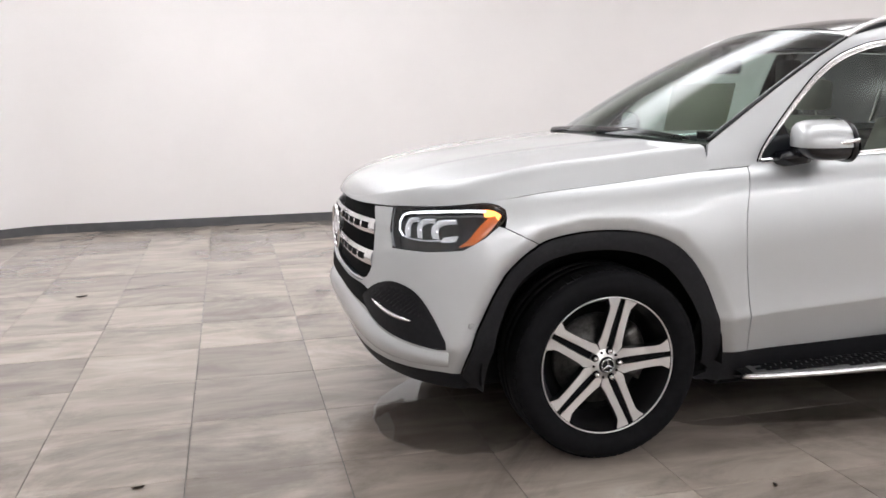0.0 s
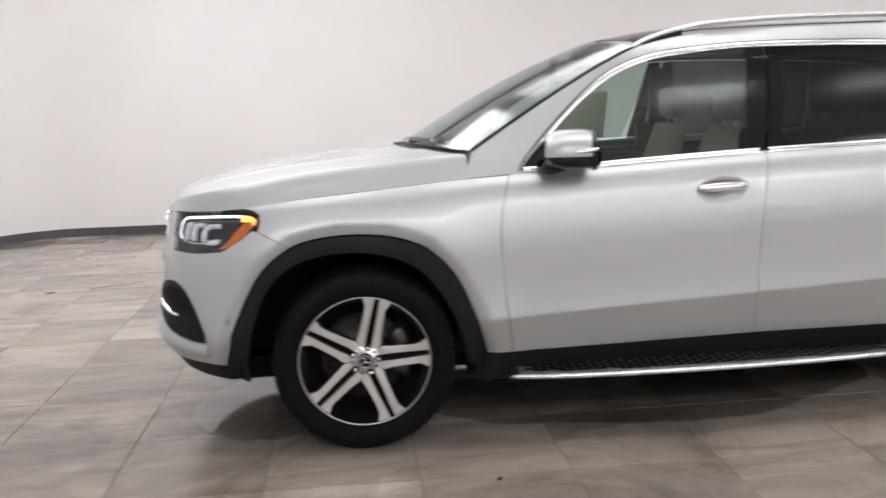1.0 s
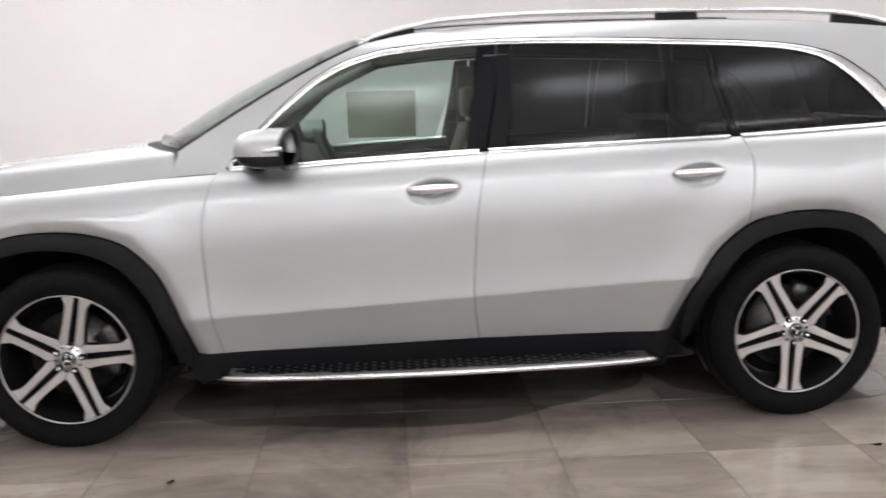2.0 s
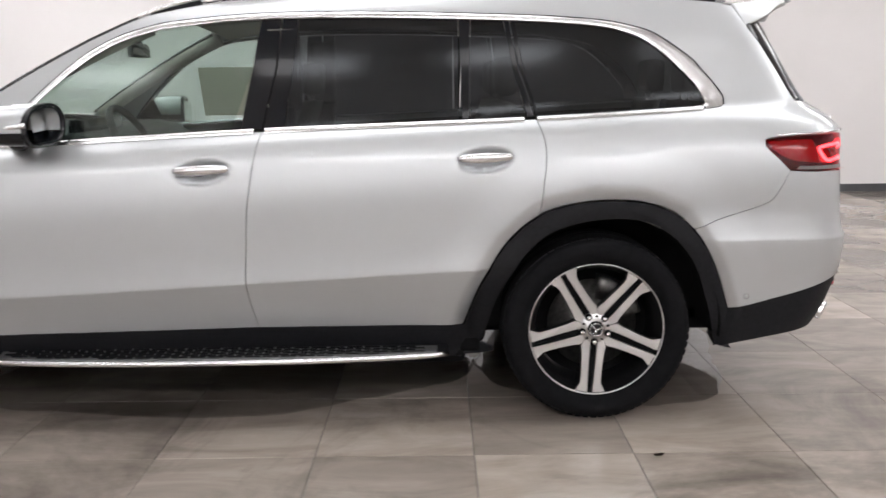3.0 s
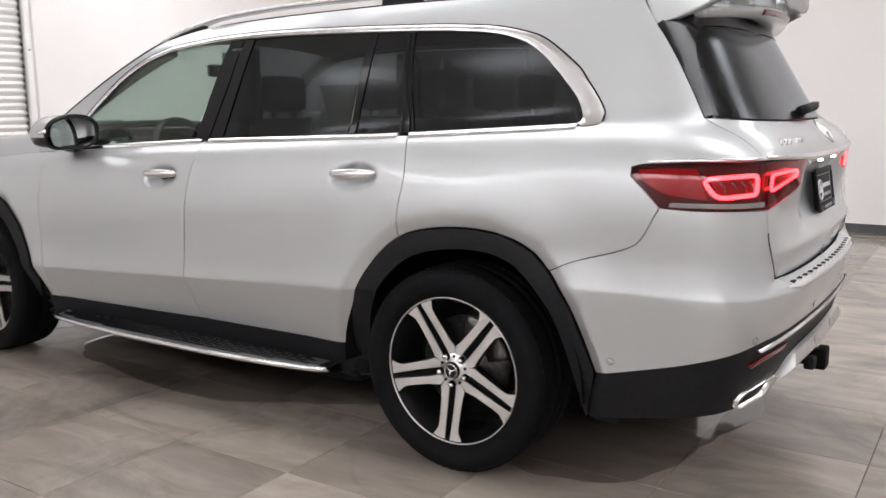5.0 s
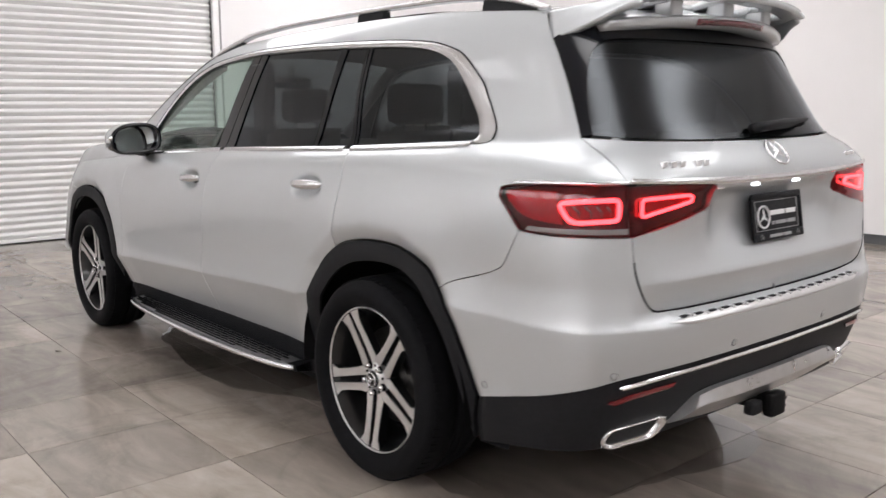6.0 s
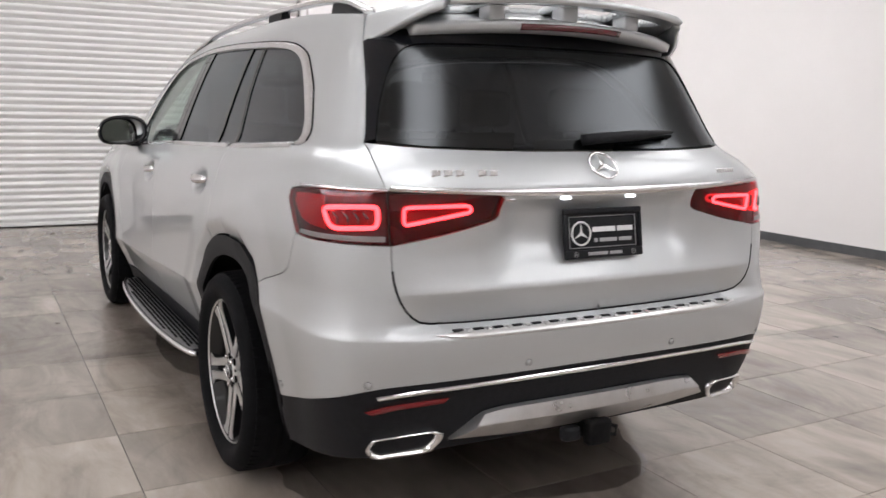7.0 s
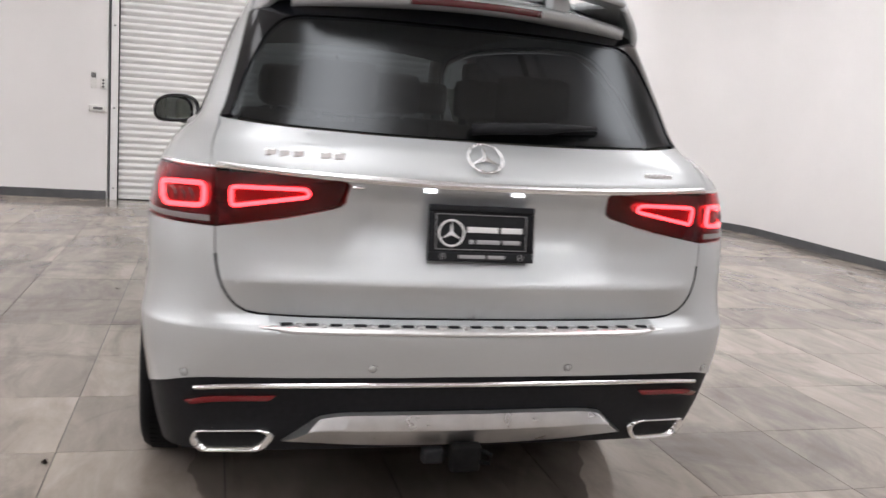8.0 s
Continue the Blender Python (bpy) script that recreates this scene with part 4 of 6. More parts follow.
# intakes in the bumper corners
FOG = [(-1.134, 0.640), (-1.05, 0.70), (-0.963, 0.730), (-0.90, 0.728), (-0.838, 0.705), (-0.79, 0.66), (-0.753, 0.606), (-0.725, 0.55), (-0.712, 0.505), (-0.80, 0.512), (-0.92, 0.535), (-1.02, 0.565), (-1.09, 0.60)]
def intake():
    fog = part("air_intake", sheet(FOG, lambda q, z: body(q, z, 0.004), 0.03, 0, 0.02), PLASTIC, car, "black honeycomb air intake with a chrome fin")
    part("intake_frame", bar_on(FOG + FOG[:1], 0.003, 0.003, 6, 0.03, True), PLASTIC, fog)
    part("chrome_fin", bar_on([(-1.035, 0.648), (-0.98, 0.628), (-0.90, 0.608), (-0.845, 0.600)], lambda t: 0.004 + 0.006 * math.sin(math.pi * t), 0.014), CHROME, fog)
    line = tidy(shrink(tidy(FOG), 0.016))

    def inside(q, z):
        odd = False
        for (a0, b0), (a1, b1) in zip(line, line[1:] + line[:1]):
            if (b0 > z) != (b1 > z) and q < a0 + (a1 - a0) * (z - b0) / (b1 - b0):
                odd = not odd
        return odd and z > 0.652 - 0.22 * (q + 1.035) + 0.012
    for k in range(-20, 21):
        for d in (1, -1):
            run = []
            for t in np.linspace(-0.25, 0.25, 101):
                q, z = -0.93 + 0.024 * k + t, 0.66 + d * t * 0.75
                if inside(q, z):
                    run.append((q, z))
            if len(run) > 3:
                part("mesh_rib", bar_on([run[0], run[len(run) // 2], run[-1]], 0.0024, 0.005, 4, 0.02), PLASTIC, fog)
    return fog


fog = intake()
twin = mirrored(fog, car)
for child in fog.children:
    mirrored(child, twin)

part("lower_grille", band([(-1.06, 0.665), (-1.166, 0.684), (-1.35, 0.676), (MID_F, 0.674)], [(-1.06, 0.595), (-1.166, 0.608), (-1.35, 0.615), (MID_F, 0.616)], 30, 3, 0.003, 0.0, 0.02), LINER, car, "narrow black lower grille")
mirrored(bpy.data.objects["lower_grille"], car)
a = part("bumper_lip", band([(-0.700, 0.492), (-0.80, 0.500), (-0.92, 0.522), (-1.02, 0.552), (-1.10, 0.582), (-1.25, 0.602), (MID_F, 0.606)], [(-0.700, 0.428), (-0.80, 0.432), (-0.92, 0.440), (-1.02, 0.450), (-1.10, 0.460), (-1.25, 0.472), (MID_F, 0.476)], 60, 6, 0.002, 0.022, 0.02), PAINT, car, "silver lower lip of the front bumper")
mirrored(a, car)

# ---- glasshouse ----
def screen_point(t, u, x0, x1, c0, c1, lift):
    x = x0 + (x1 - x0) * t
    ze = EDGE(x)
    ye = half(x, ze)
    xc = c0[0] + (c1[0] - c0[0]) * t
    zc = c0[1] + (c1[1] - c0[1]) * t + lift * math.sin(math.pi * t)
    k = 1 - u * u
    return x + (xc - x) * k, u * ye, ze + (zc - ze) * k


def patch(fn, n, m, rim=0.01, up=True):
    bm = bmesh.new()
    ladder(bm, [[fn(i / n, 2 * j / m - 1) for j in range(m + 1)] for i in range(n + 1)])
    bmesh.ops.recalc_face_normals(bm, faces=bm.faces)
    if sum(f.normal.z for f in bm.faces) * (1 if up else -1) < 0:
        bmesh.ops.reverse_faces(bm, faces=bm.faces)
    turn_in(bm, rim)
    return bm


SCREEN_BASE, SCREEN_TOP = (0.26, 1.262), (1.20, 1.732)
part("windscreen", patch(lambda t, u: screen_point(t, u * 0.985, 0.50, 1.27, SCREEN_BASE, SCREEN_TOP, 0.035), 24, 24), SCREEN, car, "clear green-tinted windscreen")
for s in (-1, 1):
    pts = [screen_point(t, s * 0.985, 0.50, 1.27, SCREEN_BASE, SCREEN_TOP, 0.035) for t in np.linspace(0, 1, 20)]
    part("screen_seal", tube(bmesh.new(), pts, 0.009, 6), GLOSSBLACK, car)
part("cowl", patch(lambda t, u: (hood_rear(u) + 0.004 + t * (0.055 + 0.03 * (1 - u * u)), u * 0.76, 1.205 + 0.045 * (1 - abs(u) ** 2.2) + 0.012 * t), 4, 20), PLASTIC, car, "black plastic cowl below the windscreen")
for a, b in (((0.30, 0.45, 1.252), (0.36, -0.20, 1.272)), ((0.285, -0.16, 1.274), (0.47, -0.60, 1.252))):
    w = part("windscreen_wiper", tube(bmesh.new(), [Vector(a), Vector(a).lerp(Vector(b), 0.5) + Vector((-0.01, 0, 0.012)), Vector(b)], lambda t: 0.019 - 0.009 * t, 8), GLOSSBLACK, car, "black wiper at rest")
    part("blade", tube(bmesh.new(), [Vector(a).lerp(Vector(b), 0.15) + Vector((0.03, 0, -0.004)), Vector(b) + Vector((0.03, 0, -0.004))], 0.006, 6), RUBBER, w)


def roof_point(t, u):
    x = 1.27 + (3.72 - 1.27) * t
    ze = EDGE(x)
    ye = half(x, ze)
    k = 1 - abs(u) ** 2.3
    crown = 0.052 - 0.012 * t
    return x + (-0.07 + 0.20 * t) * (1 - u * u), u * ye, ze + crown * k


part("roof", patch(roof_point, 60, 28), PAINT, car, "silver roof panel")
part("glass_roof", patch(lambda t, u: (lambda p: (p[0], p[1], p[2] + 0.004))(roof_point(0.015 + t * 0.66, u * 0.84)), 40, 20, 0.006), GLOSSBLACK, car, "black panoramic glass roof")

# side windows: dark frame, panes, chrome strips
top_in = [(q, z - 0.022) for q, z in TOP]
belt_hi = [(q, z + 0.006) for q, z in BELT]


def window_line(q0, q1, lean0, lean1):
    """Outline between belt and roof strip from q0 to q1 at the belt, with leaning sides."""
    low = [p for p in flow(belt_hi, 260) if q0 <= p[0] <= q1]
    high = [p for p in flow(top_in, 360) if q0 + lean0 <= p[0] <= q1 + lean1]
    return low[::4] + [low[-1]] + list(reversed(high))[::5] + [high[0]]


front_glass = [p for p in flow(belt_hi, 260) if 0.745 <= p[0] <= 1.690][::4] + [(1.735, 1.45), (1.765, 1.652)] + list(reversed([p for p in flow(top_in, 360) if 0.775 < p[0] < 1.76]))[::5]
pair("window", sheet(front_glass, sunk(0.010), 0.04, 0, 0.004), CLEAR, front_door, "lightly green-tinted window")
pair("window", sheet(window_line(1.875, 2.590, 0.045, -0.010), sunk(0.009), 0.04, 0, 0.004), PRIVACY, rear_door, "dark privacy window")
pair("small_window", sheet(window_line(2.622, 2.855, 0.008, -0.085), sunk(0.009), 0.04, 0, 0.004), PRIVACY, rear_door, "dark privacy window")
END_IN = [(3.26, 1.594), (3.340, 1.560), (3.420, 1.502), (3.490, 1.435), (3.545, 1.377), (3.586, 1.332), (3.601, 1.306), (3.600, 1.294), (3.572, 1.291)]
quarter_glass = [p for p in flow(belt_hi, 260) if 2.885 <= p[0] <= 3.50][::4] + back_to(END_IN) + list(reversed([p for p in flow(top_in, 360) if 2.795 <= p[0] <= 3.24]))[::5]
pair("quarter_window", sheet(quarter_glass, sunk(0.008), 0.04, 0, 0.004), PRIVACY, car, "dark privacy rear side window")
pair("pillar_cover", sheet([(1.695, 1.214), (1.784, 1.216), (1.835, 1.46), (1.850, 1.660), (1.767, 1.656), (1.738, 1.45)], sunk(0.004), 0.05, 0.001, 0.01), GLOSSBLACK, front_door, "gloss black pillar cover")
pair("pillar_cover", sheet([(1.790, 1.216), (1.872, 1.220), (1.905, 1.46), (1.922, 1.662), (1.856, 1.660), (1.841, 1.46)], sunk(0.004), 0.05, 0.001, 0.01), GLOSSBLACK, rear_door, "gloss black pillar cover")
pair("window_bar", sheet([(2.592, 1.246), (2.621, 1.247), (2.630, 1.648), (2.582, 1.650)], sunk(0.004), 0.05, 0.001, 0.01), GLOSSBLACK, rear_door)
pair("pillar_cover", sheet([(2.857, 1.252), (2.886, 1.254), (2.82, 1.46), (2.792, 1.640), (2.770, 1.642), (2.80, 1.46)], sunk(0.004), 0.05, 0.001, 0.01), GLOSSBLACK, rear_door)
pair("pillar_cover", sheet([(2.890, 1.254), (2.905, 1.255), (2.842, 1.46), (2.815, 1.638), (2.796, 1.640), (2.826, 1.46)], sunk(0.004), 0.05, 0.001, 0.01), GLOSSBLACK, car)
pair("mirror_sail", sheet([(0.700, 1.166), (0.90, 1.168), (0.86, 1.25), (0.84, 1.318), (0.735, 1.205)], sunk(0.003), 0.05, 0.0, 0.01), GLOSSBLACK, front_door)

strip_out = TOP + END[1:10]
strip_in = [(0.712, 1.170), (0.748, 1.215), (0.842, 1.308), (0.938, 1.398), (1.055, 1.494), (1.172, 1.562), (1.292, 1.604), (1.415, 1.628), (1.751, 1.657),
            (2.20, 1.660), (2.782, 1.642), (3.04, 1.627), (3.17, 1.612), (3.26, 1.592)] + END_IN[1:]
pair("chrome_window_strip", band(strip_out, strip_in, 150, 3, 0.002, 0.004, 0.012), SATIN, car, "bright satin chrome window surround")
pair("window_seal", bar_on(TOP + END[1:8], 0.0035, 0.001, 6, 0.03), RUBBER, car)
for lo, hi, holder in ((0.700, 1.782, front_door), (1.790, 2.886, rear_door), (2.895, 3.585, car)):
    line = [p for p in flow(BELT[:-1] + [(3.593, 1.279), (3.66, 1.283)], 400) if lo <= p[0] <= hi][::6]
    pair("belt_strip", band([(q, z + 0.010) for q, z in line], [(q, z - 0.009) for q, z in line], 50, 3, 0.003, 0.004, 0.012), SATIN, holder, "bright satin chrome belt strip")

# ---- roof rails ----
RAIL_Z = curve((1.25, 1.676), (1.33, 1.712), (1.47, 1.752), (1.65, 1.781), (2.17, 1.804), (2.68, 1.806), (3.15, 1.798), (3.40, 1.784), (3.55, 1.762), (3.70, 1.722))


def rail_y(x):
    return -(half(x, EDGE(x)) - 0.035 + 0.02 * (1 - ease(1.2, 1.5, x)))


def roof_rail():
    rows = []
    for x in np.linspace(1.25, 3.70, 70):
        y, z = rail_y(x), RAIL_Z(x) + 0.006
        h = 0.013
        rows.append([(x, y + 0.020 * c, z - 0.012 + h * s) for c, s in [(math.cos(a) * (abs(math.cos(a)) ** -0.3), math.sin(a)) for a in np.linspace(0.01, math.tau + 0.01, 12, endpoint=False)]])
    bm = bmesh.new()
    vs = ladder(bm, rows, closed=True)
    bm.faces.new(vs[0])
    bm.faces.new(vs[-1])
    bmesh.ops.recalc_face_normals(bm, faces=bm.faces)
    rail = part("roof_rail", bm, SATIN, car, "satin aluminium roof rail on black feet")
    for a, b, cap in ((1.30, 1.50, 0), (2.590, 2.775, 1), (3.40, 3.66, 0)):
        rows = []
        for x in np.linspace(a, b, 10):
            y = rail_y(x)
            zt, zb = RAIL_Z(x) - 0.018, EDGE(x) + 0.004
            zt = max(zt, zb + 0.003)
            rows.append([(x, y - 0.017, zt), (x, y + 0.017, zt), (x, y + 0.02, zb), (x, y - 0.024, zb - 0.012)])
        bm = bmesh.new()
        vs = ladder(bm, rows, closed=True)
        bm.faces.new(vs[0])
        bm.faces.new(vs[-1])
        bmesh.ops.recalc_face_normals(bm, faces=bm.faces)
        part("rail_foot", bm, PLASTIC, rail, "black rail foot", smooth=False)
    return rail


rail = roof_rail()
twin = mirrored(rail, car)
for child in rail.children:
    mirrored(child, twin)

# ---- black arches, sills and running boards ----
pair("arch_trim", band(ARCH_F, ARCH_F_IN, 70, 5, 0.012, 0.005, 0.016), PLASTIC, car, "black plastic wheel arch trim")
pair("arch_trim", band(ARCH_R, ARCH_R_IN, 70, 5, 0.012, 0.005, 0.016), PLASTIC, car, "black plastic wheel arch trim")
sill = along([(0.445, 0.345), (0.50, 0.30), (0.60, 0.245), (2.55, 0.245), (2.66, 0.31), (2.680, 0.36)]) + along([(2.66, 0.385), (2.590, 0.393)]) + back_to(along(SILL)) + [(0.50, 0.377)]
pair("sill", sheet(sill, lambda q, z: body(q, z, 0.002), 0.05, 0.001, 0.02), PLASTIC, car, "black plastic sill")
for a in AXLES:
    for s in (-1, 1):
        bm = bmesh.new()
        angles = np.linspace(radians(-5), radians(185), 28)
        ladder(bm, [[(a + math.cos(t) * r, y * s, HUB_Z + math.sin(t) * r * 0.93) for r, y in ((0.515, 0.905), (0.50, 0.60), (0.0, 0.60))] for t in angles])
        part("arch_liner", bm, LINER, car, "dark wheel arch liner")
for s in (-1, 1):
    part("liner_clip", boxes(((0.028, min(s * 0.79, s * 0.815), 0.846), (0.052, max(s * 0.79, s * 0.815), 0.858), 0.003)), GREYPLASTIC, car, "small grey liner clip")
for x0, x1 in ((0.455, 0.600), (2.54, 2.665)):
    for y0, y1 in ((-0.80, -0.60), (0.60, 0.80)):
        part("splash_guard", boxes(((x0, y0, 0.26), (x1, y1, 0.43), 0.02)), LINER, car, "black splash guard by the wheel")
part("underbody", boxes(((-0.55, -0.60, 0.235), (2.70, 0.60, 0.42), 0.04), ((2.65, -0.60, 0.285), (3.90, 0.60, 0.43), 0.04), ((0.52, -0.80, 0.21), (2.60, 0.80, 0.40), 0.03), ((-0.50, -0.55, 0.40), (0.55, 0.55, 0.70), 0.04)), LINER, car, "dark underbody")


def running_board():
    def edge_y(x):
        return -(0.865 + 0.115 * math.sin(math.pi * min(1, max(0, (x - 0.60) / 1.94))) ** 0.35)
    xs, pads = np.linspace(0.615, 2.525, 50), []
    bm = bmesh.new()
    ladder(bm, [[(x, -0.80, 0.302), (x, edge_y(x), 0.290 + 0.01 * (x - 1.5) * 0.5), (x, edge_y(x) + 0.01, 0.268), (x, -0.80, 0.255)] for x in xs], closed=True)
    bmesh.ops.recalc_face_normals(bm, faces=bm.faces)
    board = part("running_board", bm, PLASTIC, car, "black ribbed running board with a bright metal edge", smooth=False)
    part("edge_strip", tube(bmesh.new(), [(x, edge_y(x) - 0.004, 0.284 + 0.005 * (x - 1.5)) for x in xs], 0.0125, 8), SATIN, board, "bright metal edge strip")
    deck = bmesh.new()
    ladder(deck, [[(x, -0.838, 0.2985), (x, -0.838, 0.3035), (x, min(-0.839, edge_y(x) + 0.010), 0.2975 + 0.005 * (x - 1.5)), (x, min(-0.839, edge_y(x) + 0.010), 0.288)] for x in np.linspace(0.66, 2.48, 44)])
    bmesh.ops.recalc_face_normals(deck, faces=deck.faces)
    part("tread_plate", deck, TREADMETAL, board, "grey metal tread plate", smooth=False)
    for k in range(6):
        y0 = 0.850 + k * 0.0195
        for i in range(24):
            x = 0.685 + (0.037 if k % 2 else 0.0) + i * 0.0745
            if x + 0.066 < 2.46 and abs(edge_y(x)) - 0.018 > y0 and abs(edge_y(x + 0.066)) - 0.018 > y0:
                top = 0.3035 - 0.0055 * (y0 - 0.838) / 0.13 + 0.0025
                pads.append((x, y0, top))
    pad = box(bmesh.new(), (0, -0.0066, -0.006), (0.066, 0.0066, 0.0), 0.0018)
    first = part("rubber_pad", pad, RUBBER, board, "raised black rubber pad")
    first.matrix_basis = pose(pads[0][0], -pads[0][1], pads[0][2])
    for x, y, z in pads[1:]:
        again = new("rubber_pad", first.data)
        again.parent = board
        again.matrix_basis = pose(x, -y, z)
    return board


board = running_board()
twin = mirrored(board, car)
for child in board.children:
    if child.name.startswith("rubber_pad"):
        far_pad = new("rubber_pad", child.data)
        far_pad.parent = twin
        x, y, z = child.matrix_basis.translation
        far_pad.matrix_basis = pose(x, -y, z)
    else:
        mirrored(child, twin)

# ---- door handles ----
def handle(q0, z0, length=0.222):
    pts = []
    for t in np.linspace(0, 1, 18):
        q, z = q0 + length * t, z0 + 0.007 * t + 0.010
        pts.append((q, -(half(q, z) + 0.001 + 0.016 * math.sin(math.pi * t) ** 0.6), z))
    return tube(bmesh.new(), pts, lambda t: 0.009 + 0.012 * math.sin(math.pi * t) ** 0.5, 12, squash=0.62)


for q0, z0, door in ((1.440, 1.047, front_door), (2.571, 1.083, rear_door)):
    pair("handle", handle(q0, z0), SATIN, door, "bright door handle")

# ---- mirrors ----
def door_mirror():
    rows = []
    prof = [(0.775, 0.55, 0.6), (0.80, 0.80, 0.85), (0.84, 0.95, 0.97), (0.89, 1.0, 1.0), (0.935, 0.99, 0.99), (0.962, 0.95, 0.95)]
    for x, ky, kz in prof:
        row = []
        for a in np.linspace(0, math.tau, 32, endpoint=False):
            c, s = math.cos(a), math.sin(a)
            e, g = (0.80, 0.92) if s > 0 else (0.55, 0.62)
            y = -0.948 + 0.130 * ky * math.copysign(abs(c) ** e, c)
            z = 1.246 + (0.082 if s > 0 else 0.076) * kz * math.copysign(abs(s) ** g, s) + 0.012 * (1 - kz) + 0.010 * c
            row.append((x + 0.02 * c, y, z))
        rows.append(row)
    bm = bmesh.new()
    vs = ladder(bm, rows, closed=True)
    bm.faces.new(vs[0])
    bmesh.ops.recalc_face_normals(bm, faces=bm.faces)
    low = bm.copy()
    bmesh.ops.bisect_plane(bm, geom=bm.verts[:] + bm.edges[:] + bm.faces[:], plane_co=(0.85, 0, 1.222), plane_no=(0, 0, -1), clear_outer=True)
    bmesh.ops.bisect_plane(low, geom=low.verts[:] + low.edges[:] + low.faces[:], plane_co=(0.85, 0, 1.222), plane_no=(0, 0, 1), clear_outer=True)
    shell = part("mirror", bm, PAINT, front_door[0], "silver door mirror with a black lower half")
    part("lower_shell", low, GLOSSBLACK, shell, "gloss black lower shell")
    rim = bmesh.new()
    pts = [(0.966 + 0.02 * math.cos(t), -0.948 + 0.124 * math.copysign(abs(math.cos(t)) ** (0.80 if math.sin(t) > 0 else 0.55), math.cos(t)), 1.246 + 0.075 * math.copysign(abs(math.sin(t)) ** (0.92 if math.sin(t) > 0 else 0.62), math.sin(t)) + 0.010 * math.cos(t)) for t in np.linspace(0, math.tau, 40, endpoint=False)]
    tube(rim, pts, 0.011, 8, True)
    part("bezel", rim, GLOSSBLACK, shell)
    face = bmesh.new()
    face.faces.new([face.verts.new((0.945 - 0.030 * math.copysign(abs(math.cos(t)) ** 0.62, math.cos(t)) - 0.008 * math.sin(t), -0.948 + 0.117 * math.copysign(abs(math.cos(t)) ** (0.80 if math.sin(t) > 0 else 0.55), math.cos(t)), 1.246 + 0.069 * math.copysign(abs(math.sin(t)) ** (0.92 if math.sin(t) > 0 else 0.62), math.sin(t)) + 0.010 * math.cos(t))) for t in np.linspace(0, math.tau, 40, endpoint=False)])
    bmesh.ops.recalc_face_normals(face, faces=face.faces)
    part("mirror_glass", face, MIRROR, shell, "mirror glass")
    part("turn_signal", tube(bmesh.new(), [(0.80, -1.045, 1.236), (0.85, -1.066, 1.238), (0.91, -1.075, 1.243), (0.955, -1.077, 1.250)], lambda t: 0.005 + 0.006 * t, 8), CHROME, shell, "clear turn signal strip")
    part("mirror_foot", tube(bmesh.new(), [(0.80, -0.805, 1.165), (0.82, -0.86, 1.170), (0.85, -0.92, 1.182)], lambda t: 0.036 - 0.008 * t, 10, squash=1.3), GLOSSBLACK, shell, "black mirror foot")
    return shell


mirror = door_mirror()
twin = mirrored(mirror, front_door[1])
for child in mirror.children:
    mirrored(child, twin)

# ---- tail: lid, glass, bumper, lamps ----
lamp_in = [(4.578, 1.164), (4.592, 1.150), (4.590, 1.100), (4.580, 1.090), (4.50, 1.064), (4.456, 1.051), (4.38, 1.034), (4.315, 1.022)]
lid_top = [(4.135, 1.304), (4.25, 1.298), (4.36, 1.293), (4.52, 1.288), (4.7, 1.285), (MID_R, 1.284)]
lid = (along([LID[0], LID[1], (4.262, 1.175)]) + along([(4.262, 1.175), (4.40, 1.172), (4.578, 1.166)]) + lamp_in + along(LID[4:]) + along([(MID_R, 0.78), (MID_R, 1.284)]) + back_to(along(lid_top)))
tailgate = part("tailgate", sheet(lid, skin, 0.020, whole="tail", creases=[(z, 0) for z in (0.867, 0.874, 0.8795, 0.8845, 0.890, 0.896)]), PAINT, car, "silver tailgate with a dark rear window")
# black bar that draws the shadow line in the gap below the lid
part("lid_seal", bar_on(LID[5:], 0.0042, -0.002, whole=True), LINER, tailgate, "black seal along the tailgate edge")
GL = [(4.175, 1.312), (4.18, 1.40), (4.195, 1.50), (4.225, 1.565), (4.29, 1.600), (4.45, 1.610), (4.7, 1.614), (MID_R, 1.615)]
glass_low = [(4.175, 1.312), (4.36, 1.301), (4.52, 1.296), (4.7, 1.293), (MID_R, 1.292)]
part("rear_window", sheet(along(glass_low) + along([(MID_R, 1.292), (MID_R, 1.615)]) + back_to(along(GL)), sunk(0.004), 0.05, 0, 0.004, whole="tail"), REARGLASS, tailgate, "dark privacy rear window")
post = along(DPOST) + along([(4.038, 1.612), (4.10, 1.630), (4.30, 1.66), (4.6, 1.690), (MID_R, 1.700)]) + along([(MID_R, 1.700), (MID_R, 1.616)]) + back_to(along(GL)) + along([(4.175, 1.312), (4.135, 1.304)])
part("window_surround", sheet(post, lambda q, z: body(q, z, 0.001), 0.04, 0.002, 0.02, whole="tail"), GLOSSBLACK, tailgate, "gloss black rear window surround")

